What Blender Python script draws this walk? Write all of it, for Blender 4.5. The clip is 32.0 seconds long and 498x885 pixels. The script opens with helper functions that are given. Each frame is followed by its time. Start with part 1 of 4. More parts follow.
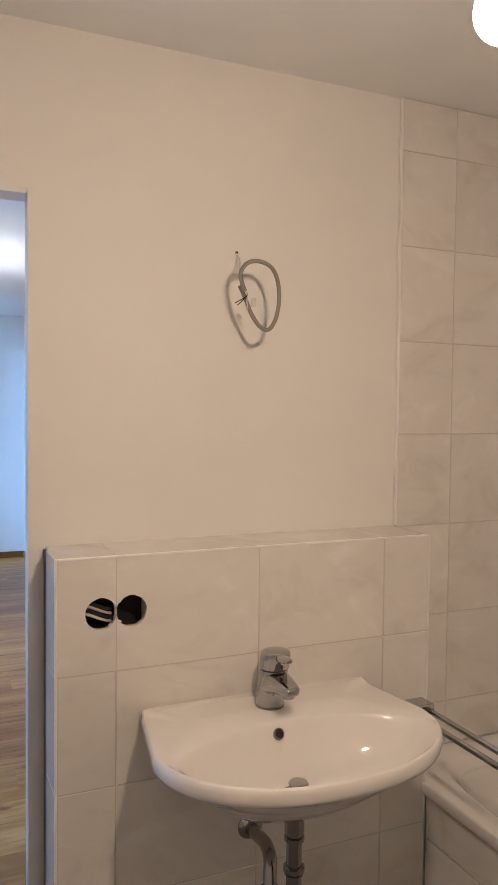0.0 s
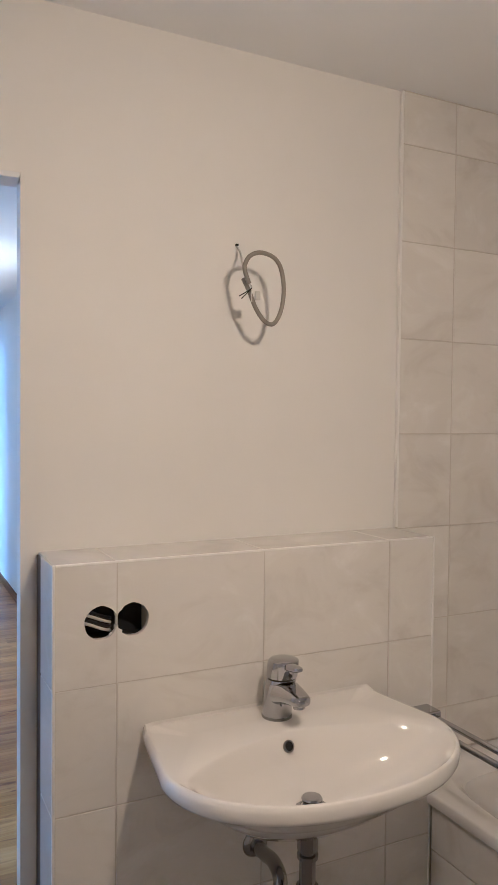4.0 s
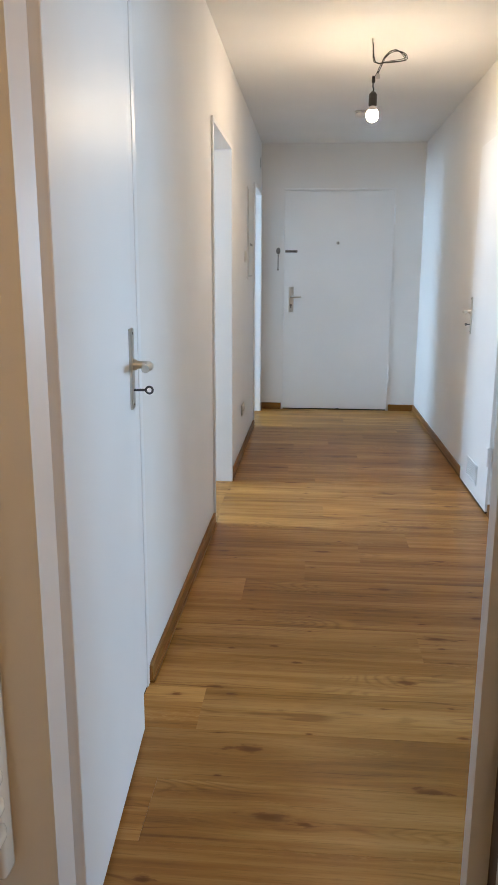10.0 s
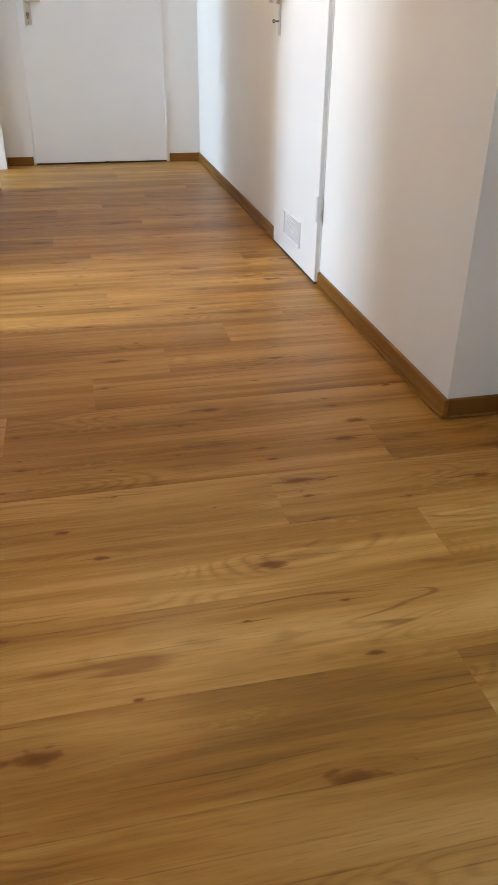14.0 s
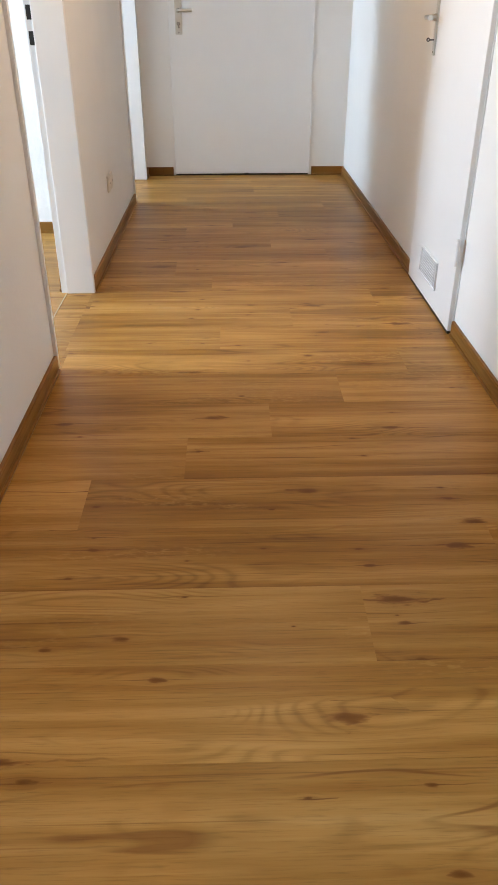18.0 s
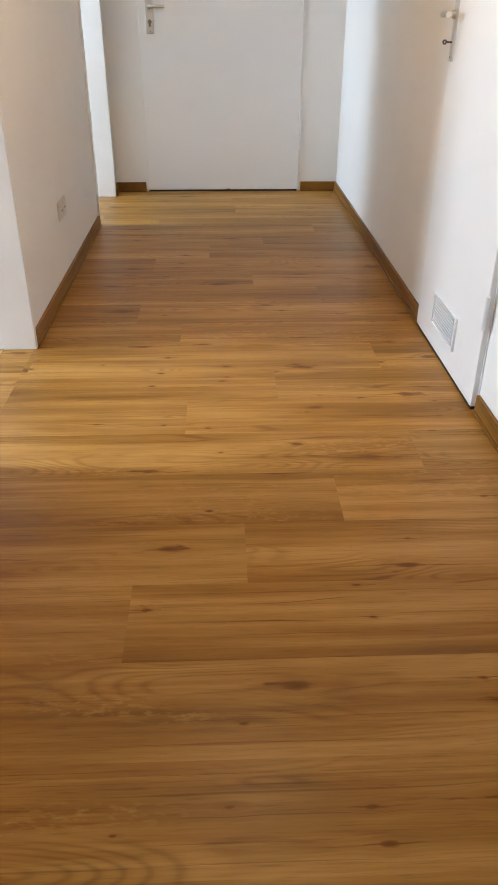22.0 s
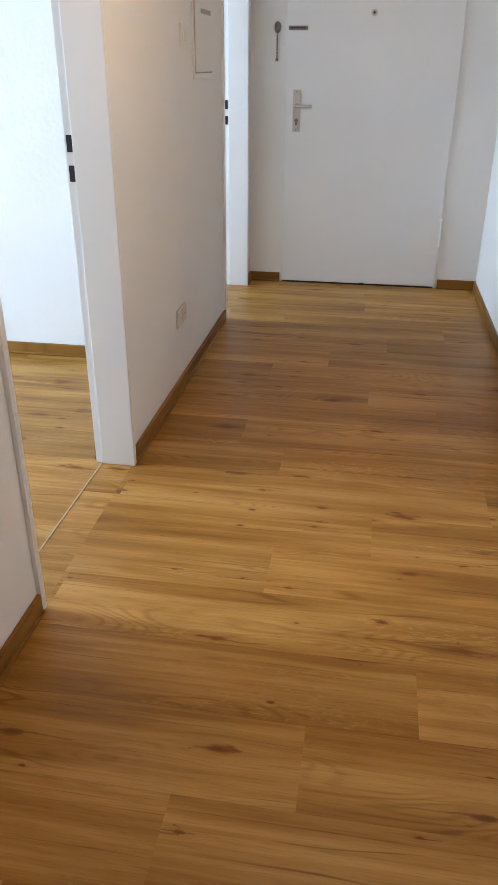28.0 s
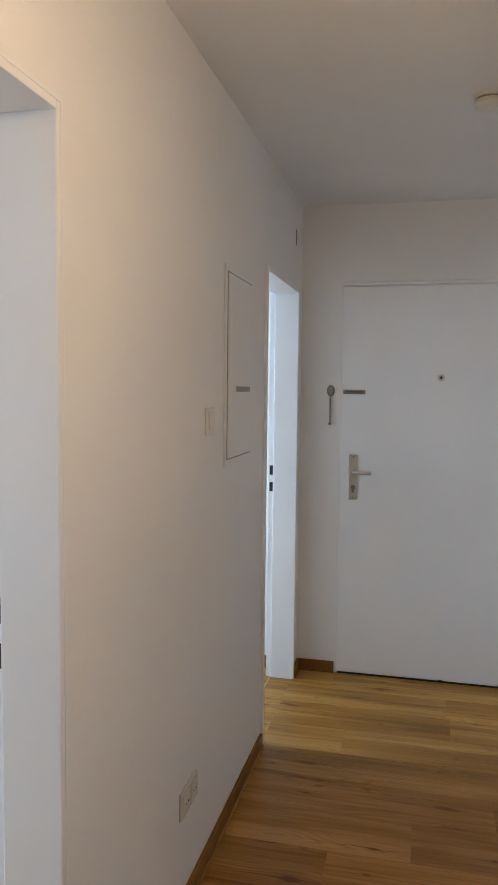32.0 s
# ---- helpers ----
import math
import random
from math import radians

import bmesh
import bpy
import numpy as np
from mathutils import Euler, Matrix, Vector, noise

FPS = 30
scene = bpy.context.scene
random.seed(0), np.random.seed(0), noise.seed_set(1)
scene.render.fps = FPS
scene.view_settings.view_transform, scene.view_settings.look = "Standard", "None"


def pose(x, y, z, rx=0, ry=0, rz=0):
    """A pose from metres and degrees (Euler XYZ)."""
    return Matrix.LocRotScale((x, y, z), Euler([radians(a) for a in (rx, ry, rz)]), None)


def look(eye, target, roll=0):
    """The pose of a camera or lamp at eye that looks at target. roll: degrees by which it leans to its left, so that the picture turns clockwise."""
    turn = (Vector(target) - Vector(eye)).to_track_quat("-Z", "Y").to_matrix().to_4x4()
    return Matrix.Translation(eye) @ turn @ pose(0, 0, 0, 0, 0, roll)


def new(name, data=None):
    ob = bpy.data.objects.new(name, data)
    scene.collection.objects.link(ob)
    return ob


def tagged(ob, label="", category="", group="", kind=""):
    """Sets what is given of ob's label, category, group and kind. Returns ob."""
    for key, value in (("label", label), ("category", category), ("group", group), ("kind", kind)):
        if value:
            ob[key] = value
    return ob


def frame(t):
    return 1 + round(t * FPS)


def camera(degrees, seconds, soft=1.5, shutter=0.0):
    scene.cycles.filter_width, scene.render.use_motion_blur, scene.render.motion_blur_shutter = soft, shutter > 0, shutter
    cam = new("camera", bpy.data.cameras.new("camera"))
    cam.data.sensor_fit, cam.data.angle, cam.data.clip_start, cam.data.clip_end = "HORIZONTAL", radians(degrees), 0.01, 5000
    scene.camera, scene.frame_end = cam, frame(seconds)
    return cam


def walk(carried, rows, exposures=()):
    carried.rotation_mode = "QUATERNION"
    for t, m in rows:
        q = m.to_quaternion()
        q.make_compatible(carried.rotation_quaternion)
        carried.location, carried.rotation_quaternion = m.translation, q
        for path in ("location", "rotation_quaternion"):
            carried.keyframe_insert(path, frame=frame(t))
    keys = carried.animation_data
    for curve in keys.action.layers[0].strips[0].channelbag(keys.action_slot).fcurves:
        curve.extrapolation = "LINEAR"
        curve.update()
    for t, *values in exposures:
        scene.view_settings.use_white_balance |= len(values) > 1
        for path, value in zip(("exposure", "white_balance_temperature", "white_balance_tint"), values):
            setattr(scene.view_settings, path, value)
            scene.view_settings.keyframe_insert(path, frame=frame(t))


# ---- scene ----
cam = camera(37.1, 32.0)
PATH = [
    (0, (0.353, 0.196, 1.489), (1.15, 2.029, 1.409), 0.6),
    (0.5, (0.358, 0.198, 1.493), (1.219, 2.001, 1.415), 0.5),
    (1, (0.353, 0.208, 1.487), (1.276, 1.98, 1.415), 0.6),
    (1.5, (0.345, 0.227, 1.481), (1.319, 1.973, 1.41), 0.5),
    (2, (0.317, 0.245, 1.497), (1.303, 1.983, 1.418), 0.6),
    (2.5, (0.31, 0.267, 1.483), (1.3, 2.004, 1.413), 0.5),
    (4.5, (0.281, 0.315, 1.463), (1.109, 2.134, 1.405), 0.6),
    (5, (0.263, 0.331, 1.454), (1.022, 2.181, 1.4), 0.6),
    (5.5, (0.252, 0.342, 1.451), (0.913, 2.228, 1.395), 0.5),
    (6, (0.233, 0.359, 1.444), (0.781, 2.281, 1.389), 0.5),
    (6.5, (0.219, 0.364, 1.448), (0.625, 2.321, 1.386), 0.6),
    (7, (0.211, 0.362, 1.448), (0.454, 2.346, 1.362), 0.7),
    (7.5, (0.218, 0.382, 1.423), (0.303, 2.375, 1.284), 0.8),
    (8, (0.251, 0.436, 1.385), (0.21, 2.424, 1.168), 0.6),
    (8.5, (0.288, 0.526, 1.352), (0.163, 2.499, 1.048), 0.5),
    (9, (0.304, 0.627, 1.328), (0.138, 2.586, 0.958), 0.4),
    (9.5, (0.296, 0.742, 1.301), (0.119, 2.691, 0.889), 0.3),
    (10, (0.283, 0.864, 1.274), (0.118, 2.808, 0.833), 0.2),
    (10.5, (0.289, 1.015, 1.23), (0.168, 2.952, 0.748), 0.1),
    (11, (0.269, 1.153, 1.187), (0.234, 3.073, 0.635), -0.3),
    (11.5, (0.273, 1.273, 1.145), (0.354, 3.156, 0.487), -0.8),
    (12, (0.26, 1.405, 1.092), (0.476, 3.235, 0.329), -0.7),
    (12.5, (0.276, 1.532, 1.052), (0.601, 3.3, 0.191), -0.3),
    (13, (0.279, 1.625, 1.036), (0.663, 3.344, 0.1), -0.2),
    (13.5, (0.271, 1.753, 1.03), (0.671, 3.445, 0.049), 0.3),
    (14, (0.282, 1.857, 1.012), (0.666, 3.544, 0.012), 0.6),
    (14.5, (0.291, 1.931, 1.023), (0.634, 3.623, 0.013), 0.9),
    (15, (0.305, 1.979, 1.022), (0.592, 3.679, 0.007), 1.1),
    (15.5, (0.311, 2.03, 1.031), (0.531, 3.74, 0.018), 1.0),
    (17.5, (0.4, 2.128, 1.093), (0.448, 3.85, 0.077), 0.1),
    (18, (0.405, 2.155, 1.106), (0.447, 3.877, 0.09), -0.1),
    (18.5, (0.399, 2.205, 1.122), (0.437, 3.929, 0.109), -0.2),
    (19, (0.381, 2.256, 1.125), (0.429, 3.979, 0.11), 0.1),
    (19.5, (0.397, 2.315, 1.116), (0.444, 4.037, 0.1), -0.1),
    (20, (0.423, 2.43, 1.095), (0.472, 4.152, 0.079), -0.1),
    (20.5, (0.453, 2.551, 1.079), (0.508, 4.274, 0.064), -0.0),
    (21, (0.473, 2.653, 1.073), (0.534, 4.375, 0.057), 0.1),
    (21.5, (0.484, 2.728, 1.082), (0.549, 4.449, 0.065), 0.2),
    (22, (0.472, 2.822, 1.088), (0.541, 4.542, 0.071), 0.2),
    (22.5, (0.471, 2.946, 1.095), (0.541, 4.668, 0.08), 0.3),
    (23, (0.479, 3.054, 1.095), (0.542, 4.776, 0.08), 0.5),
    (23.5, (0.509, 3.169, 1.093), (0.547, 4.891, 0.077), 0.8),
    (24, (0.491, 3.207, 1.098), (0.472, 4.929, 0.081), 0.7),
    (24.5, (0.467, 3.203, 1.096), (0.375, 4.923, 0.079), 0.7),
    (25, (0.473, 3.17, 1.121), (0.31, 4.884, 0.104), 0.4),
    (25.5, (0.493, 3.131, 1.127), (0.279, 4.84, 0.109), 0.2),
    (27.5, (0.594, 3.094, 1.248), (0.33, 4.824, 0.279), 0.2),
    (28, (0.58, 3.097, 1.297), (0.296, 4.857, 0.389), 0.3),
    (28.5, (0.569, 3.12, 1.364), (0.248, 4.913, 0.539), 0.4),
    (29, (0.578, 3.13, 1.419), (0.2, 4.953, 0.687), 0.5),
    (29.5, (0.573, 3.178, 1.462), (0.131, 5.022, 0.827), 0.7),
    (30, (0.531, 3.292, 1.485), (0.026, 5.153, 0.953), 0.9),
    (30.5, (0.485, 3.482, 1.501), (-0.072, 5.355, 1.075), 0.6),
    (31, (0.469, 3.712, 1.508), (-0.104, 5.601, 1.186), 0.4),
    (31.5, (0.453, 3.959, 1.523), (-0.097, 5.867, 1.293), 0.5),
    (32, (0.428, 4.158, 1.499), (-0.034, 6.099, 1.354), 0.6),
]
EXPOSURES = [(0, 1.08, 4500, 9), (1.0, 1.20, 4120, 8), (2.5, 1.24, 4080, 8), (4.5, 1.06, 4220, 7), (6.0, 0.84, 4650, 5), (7.5, 0.82, 5400, 5),
             (8.5, 0.83, 5780, 6), (9.5, 0.78, 6100, 8), (11.0, 0.64, 6450, 10), (12.0, 0.84, 6600, 11), (13.0, 1.08, 6850, 12), (15.0, 1.08, 7450, 15), (17.5, 1.02, 7350, 15), (21.0, 0.96, 7350, 15),
             (23.0, 1.00, 7750, 16), (24.0, 1.02, 7850, 17), (25.0, 0.88, 7000, 13), (28.0, 0.72, 6900, 14), (30.0, 0.38, 7350, 16), (31.4, 0.24, 7650, 17), (32.0, 0.22, 6900, 14)]
walk(cam, [(t, look(eye, target, roll)) for t, eye, target, roll in PATH], EXPOSURES)

# ---- world and large lights ----
world = bpy.data.worlds.new("sky")
scene.world = world
world.use_nodes = True
wn = world.node_tree.nodes
sky = wn.new("ShaderNodeTexSky")
sky.sky_type, sky.sun_disc = "NISHITA", False
sky.sun_elevation, sky.sun_rotation = radians(35), radians(170)
wn["Background"].inputs["Strength"].default_value = 0.12
world.node_tree.links.new(sky.outputs["Color"], wn["Background"].inputs["Color"])


def window_light(name, centre, normal, w, h, watts, colour=(0.515, 0.752, 1.0)):
    lamp = bpy.data.lights.new(name, "AREA")
    lamp.shape, lamp.size, lamp.size_y, lamp.energy, lamp.color = "RECTANGLE", w, h, watts, colour
    ob = new(name, lamp)
    c, n = Vector(centre), Vector(normal)
    ob.matrix_world = look(c, c + n)
    return ob


# skylight comes down through the panes
window_light("window_light_left", (-3.85, 4.92, 1.6), (1, 0, -0.9), 1.25, 1.3, 118)
window_light("window_light_far", (-3.35, 7.35, 1.6), (1, 0, -0.5), 1.05, 1.3, 80)
window_light("window_light_right", (4.85, 2.95, 1.45), (-1, 0, -0.2), 1.4, 1.1, 80)


# ---- materials ----
def material(name, colour=(0.8, 0.8, 0.8), rough=0.5, metal=0.0):
    m = bpy.data.materials.new(name)
    m.use_nodes = True
    b = m.node_tree.nodes["Principled BSDF"]
    b.inputs["Base Color"].default_value = (*colour, 1)
    b.inputs["Roughness"].default_value = rough
    b.inputs["Metallic"].default_value = metal
    return m


class Nodes:
    """Short ways to add and join nodes of one material."""

    def __init__(self, m):
        self.tree = m.node_tree
        self.bsdf = self.tree.nodes["Principled BSDF"]

    def add(self, kind, **values):
        n = self.tree.nodes.new("ShaderNode" + kind)
        for k, v in values.items():
            if k in n.inputs:
                n.inputs[k].default_value = v
        return n

    def join(self, a, b):
        self.tree.links.new(a, b)

    def position(self, scale=(1, 1, 1), shift=None):
        g = self.add("NewGeometry")
        mp = self.add("Mapping")
        mp.inputs["Scale"].default_value = scale
        self.join(g.outputs["Position"], mp.inputs["Vector"])
        if shift is not None:
            self.join(shift, mp.inputs["Location"])
        return mp.outputs["Vector"]

    def noise(self, vector, scale, detail=4.0, rough=0.55, distort=0.0):
        n = self.add("TexNoise", Scale=scale, Detail=detail, Roughness=rough, Distortion=distort)
        self.join(vector, n.inputs["Vector"])
        return n.outputs["Fac"]

    def ramp(self, fac, stops):
        r = self.add("ValToRGB")
        e = r.color_ramp.elements
        while len(e) < len(stops):
            e.new(0.5)
        for el, (p, c) in zip(e, stops):
            el.position, el.color = p, (*c, 1) if len(c) == 3 else c
        self.join(fac, r.inputs["Fac"])
        return r.outputs["Color"]

    def math(self, op, a, b):
        n = self.add("Math")
        n.operation = op
        for i, v in enumerate((a, b)):
            if isinstance(v, (int, float)):
                n.inputs[i].default_value = v
            else:
                self.join(v, n.inputs[i])
        return n.outputs[0]

    def mix(self, fac, a, b, how="MIX"):
        n = self.add("MixRGB")
        n.blend_type = how
        for i, v in enumerate((fac, a, b)):
            if isinstance(v, (int, float)):
                n.inputs[i].default_value = v
            elif isinstance(v, tuple):
                n.inputs[i].default_value = (*v, 1)
            else:
                self.join(v, n.inputs[i])
        return n.outputs[0]

    def bump(self, height, strength, distance=0.002):
        b = self.add("Bump", Strength=strength, Distance=distance)
        self.join(height, b.inputs["Height"])
        self.join(b.outputs["Normal"], self.bsdf.inputs["Normal"])

    def colour(self, c):
        self.join(c, self.bsdf.inputs["Base Color"])

    def rough(self, r):
        self.join(r, self.bsdf.inputs["Roughness"])


def grey(v):
    return (v, v, v)


def paint(name, colour, rough=0.75, grain=90.0, relief=0.25, distance=0.0015):
    m = material(name, colour, rough)
    n = Nodes(m)
    p = n.position()
    big = n.noise(p, 1.3, 3)
    fine = n.noise(p, grain, 3)
    dark = tuple(c * 0.955 for c in colour)
    n.colour(n.mix(n.ramp(big, [(0.35, grey(0)), (0.65, grey(1))]), dark, colour))
    roller = n.noise(n.position((1, 1, 0.35)), grain * 0.35, 2)
    n.bump(n.math("ADD", fine, n.math("MULTIPLY", roller, 0.8)), relief, distance)
    return m


def oak(name, tones, along="x", knots=True, gloss=0.33):
    """Printed oak: drawn-out grain that bends round knots, pores, splits and pale figure; each plank takes its own shift and tone."""
    m = material(name, tones[1], gloss)
    n = Nodes(m)
    info = n.add("ObjectInfo")
    rnd = info.outputs["Random"]
    cx = n.add("CombineXYZ")
    for i, k in enumerate((37.0, 91.0, 53.0)):
        n.join(n.math("MULTIPLY", rnd, k), cx.inputs[i])
    st = (lambda a, b: (a, b, b)) if along == "x" else (lambda a, b: (b, a, b))

    def vec(op, a, b):
        v = n.add("VectorMath")
        v.operation = op
        for i, q in enumerate((a, b)):
            if isinstance(q, tuple):
                v.inputs[i].default_value = q
            else:
                n.join(q, v.inputs[i])
        return v.outputs[0]

    def times(v, f):
        q = n.add("VectorMath")
        q.operation = "SCALE"
        n.join(v, q.inputs[0])
        if isinstance(f, (int, float)):
            q.inputs["Scale"].default_value = f
        else:
            n.join(f, q.inputs["Scale"])
        return q.outputs[0]

    flat = n.position((1, 1, 0) if along == "x" else (1, 1, 1), cx.outputs[0])
    place = flat
    wob = n.noise(vec("MULTIPLY", flat, st(16.0, 55.0)), 1.0, 3)
    eyes = []
    if knots:
        for sc, size, keep_at in ((st(1.9, 5.6), 0.8, 0.42), (st(4.4, 11.0), 0.7, 0.74)):
            q = vec("MULTIPLY", flat, sc)
            vor = n.add("TexVoronoi", Scale=1.0, Randomness=0.95)
            vor.voronoi_dimensions = "2D"
            n.join(q, vor.inputs["Vector"])
            rgb = n.add("SeparateColor")
            n.join(vor.outputs["Color"], rgb.inputs[0])
            keep = n.math("GREATER_THAN", rgb.outputs[0], keep_at)
            wide = n.math("ADD", n.math("MULTIPLY", rgb.outputs[1], 1.0), 0.55)
            far = n.math("DIVIDE", vor.outputs["Distance"], n.math("MULTIPLY", wide, size))
            off = vec("SUBTRACT", q, vor.outputs["Position"])
            swell = n.math("MULTIPLY", n.math("POWER", 2.718, n.math("MULTIPLY", n.math("MULTIPLY", far, far), -26.0)), keep)
            back = (0.0, 1.0 / sc[1], 0.0) if along == "x" else (1.0 / sc[0], 0.0, 0.0)
            place = vec("SUBTRACT", place, vec("MULTIPLY", times(off, n.math("MULTIPLY", swell, 0.72)), back))
            eyes.append((far, keep, off, rgb.outputs[2]))

    def grain(scale, detail, rough=0.55, bend=0.0):
        return n.noise(vec("MULTIPLY", place, st(*scale)), 1.0, detail, rough, bend)

    broad = grain((0.75, 6.0), 3, 0.55, 0.5)
    band = grain((0.55, 17.0), 4, 0.6, 0.25)
    streak = grain((1.7, 62.0), 4, 0.6, 0.3)
    fibre = grain((16.0, 330.0), 3, 0.6)
    mixed = n.math("ADD", n.math("ADD", n.math("MULTIPLY", broad, 0.52), n.math("MULTIPLY", band, 0.34)), n.math("MULTIPLY", streak, 0.20))
    pale = tuple(c * k for c, k in zip(tones[2], (1.12, 1.20, 1.42)))
    col = n.ramp(mixed, [(0.385, tones[0]), (0.50, tones[1]), (0.605, tones[2]), (0.69, pale)])
    # arched figure: contour lines of a slow drawn-out field, only in places
    slow = grain((1.5, 7.0), 1.5, 0.45, 0.2)
    lines = n.math("ADD", n.math("MULTIPLY", n.math("SINE", n.math("MULTIPLY", slow, 150.0), 0.0), 0.5), 0.5)
    rings = n.ramp(lines, [(0.0, (0.70, 0.66, 0.60)), (0.35, grey(0.97)), (1.0, (1.10, 1.12, 1.16))])
    where = n.ramp(n.noise(vec("MULTIPLY", flat, st(1.3, 8.0)), 1.3, 2), [(0.52, grey(0.0)), (0.64, grey(0.65))])
    col = n.mix(where, col, n.mix(1.0, col, rings, "MULTIPLY"))
    # thin dark grain lines and pores
    thin = n.ramp(grain((1.4, 150.0), 3, 0.55), [(0.29, (0.52, 0.44, 0.34)), (0.38, grey(1.0))])
    col = n.mix(0.62, col, n.mix(1.0, col, thin, "MULTIPLY"))
    col = n.mix(1.0, col, n.ramp(fibre, [(0.28, grey(0.78)), (0.45, grey(1.0)), (0.70, grey(1.06))]), "MULTIPLY")
    if knots:
        dark = tuple(c * k for c, k in zip(tones[0], (0.80, 0.62, 0.50)))
        # long thin cracks wander along the boards here and there
        crack = n.math("ABSOLUTE", n.math("SUBTRACT", grain((0.9, 9.0), 2, 0.45, 0.1), 0.5), 0.0)
        some = n.ramp(n.noise(vec("MULTIPLY", flat, st(2.3, 7.0)), 1.0, 2), [(0.56, grey(0.0)), (0.64, grey(0.6))])
        col = n.mix(n.math("MULTIPLY", n.ramp(crack, [(0.004, grey(1.0)), (0.012, grey(0.0))]), some), col, dark)
        # pale flecks across the grain
        fleck = n.math("MULTIPLY", n.ramp(grain((38.0, 120.0), 2), [(0.52, grey(0.0)), (0.66, grey(0.42))]),
                       n.ramp(n.noise(vec("MULTIPLY", flat, st(1.1, 6.5)), 1.0, 2), [(0.58, grey(0.0)), (0.68, grey(1.0))]))
        col = n.mix(fleck, col, pale)
        for far, keep, off, third in eyes:
            shade = n.math("MULTIPLY", n.ramp(n.math("MULTIPLY", far, n.math("ADD", wob, 0.5)), [(0.03, grey(0.70)), (0.09, grey(0.25)), (0.22, grey(0.0))]), keep)
            col = n.mix(shade, col, n.mix(1.0, col, (0.68, 0.56, 0.44), "MULTIPLY"))
            core = n.ramp(n.math("MULTIPLY", far, n.math("ADD", n.math("MULTIPLY", wob, 3.2), -0.55)), [(0.016, grey(1.0)), (0.045, grey(0.78)), (0.085, grey(0.0))])
            col = n.mix(n.math("MULTIPLY", core, keep), col, dark)
            # a split runs on along the grain from some knots
            ax = n.add("SeparateXYZ")
            n.join(off, ax.inputs[0])
            run, side = (ax.outputs[0], ax.outputs[1]) if along == "x" else (ax.outputs[1], ax.outputs[0])
            drift = n.math("MULTIPLY", n.math("SUBTRACT", n.noise(vec("MULTIPLY", flat, st(7.0, 9.0)), 1.0, 3), 0.5), 0.16)
            gap = n.math("ABSOLUTE", n.math("ADD", side, drift), 0.0)
            fade = n.ramp(n.math("ABSOLUTE", run, 0.0), [(0.05, grey(1.0)), (0.48, grey(0.0))])
            split = n.math("MULTIPLY", n.ramp(gap, [(0.006, grey(0.95)), (0.018, grey(0.0))]), n.math("MULTIPLY", fade, n.math("MULTIPLY", keep, n.math("GREATER_THAN", third, 0.4))))
            col = n.mix(n.math("MULTIPLY", split, n.ramp(wob, [(0.36, grey(0.25)), (0.52, grey(1.0))])), col, dark)
    # each board's tone, with weaker light painted into some rows
    tone = n.add("SeparateColor")
    n.join(info.outputs["Color"], tone.inputs[0])
    board = n.mix(1.0, col, tone.outputs[0], "MULTIPLY")
    n.colour(board)
    n.rough(n.ramp(streak, [(0.3, grey(gloss + 0.08)), (0.7, grey(gloss - 0.04))]))
    n.bsdf.inputs["Specular IOR Level"].default_value = 0.20
    n.bump(n.math("ADD", fibre, streak), 0.12, 0.001)
    return m


WALL = paint("white_wall_paint", (0.80, 0.79, 0.775), 0.8, 70.0, 0.3)
CHIP = paint("white_woodchip_wall", (0.78, 0.775, 0.77), 0.85, 40.0, 0.55, 0.004)
BATH = paint("cream_bath_paint", (0.83, 0.81, 0.77), 0.8, 80.0, 0.15)
CEIL = paint("white_ceiling_paint", (0.82, 0.815, 0.805), 0.85, 60.0, 0.2)
LACQ = paint("white_door_lacquer", (0.80, 0.80, 0.80), 0.43, 26.0, 0.05)
STEELP = paint("white_frame_enamel", (0.80, 0.80, 0.805), 0.32, 22.0, 0.05)
RADI = paint("white_radiator_enamel", (0.79, 0.75, 0.67), 0.2, 20.0, 0.03)
SOCKP = material("cream_socket_plastic", (0.62, 0.58, 0.52), 0.4)
PLAST = material("white_switch_plastic", (0.70, 0.67, 0.62), 0.35)
OAK = oak("oak_vinyl_plank", ((0.204, 0.087, 0.0145), (0.330, 0.149, 0.028), (0.466, 0.242, 0.066)))
SKIRT_Y = oak("oak_skirting_long", ((0.125, 0.050, 0.010), (0.205, 0.086, 0.017), (0.285, 0.130, 0.030)), "y", False)
SKIRT_X = oak("oak_skirting_cross", ((0.125, 0.050, 0.010), (0.205, 0.086, 0.017), (0.285, 0.130, 0.030)), "x", False)
BASE = material("floor_underlay", (0.05, 0.03, 0.015), 0.8)
# near-black that paints the shade in slots, holes and socket boxes
GAP = material("near_black", (0.012, 0.012, 0.012), 0.7)
GASKET = material("grey_rubber_gasket", (0.33, 0.32, 0.31), 0.6)
SILIC = material("pale_joint_strip", (0.50, 0.40, 0.26), 0.5)
SEAL = material("grey_beige_sealant", (0.50, 0.46, 0.41), 0.45)


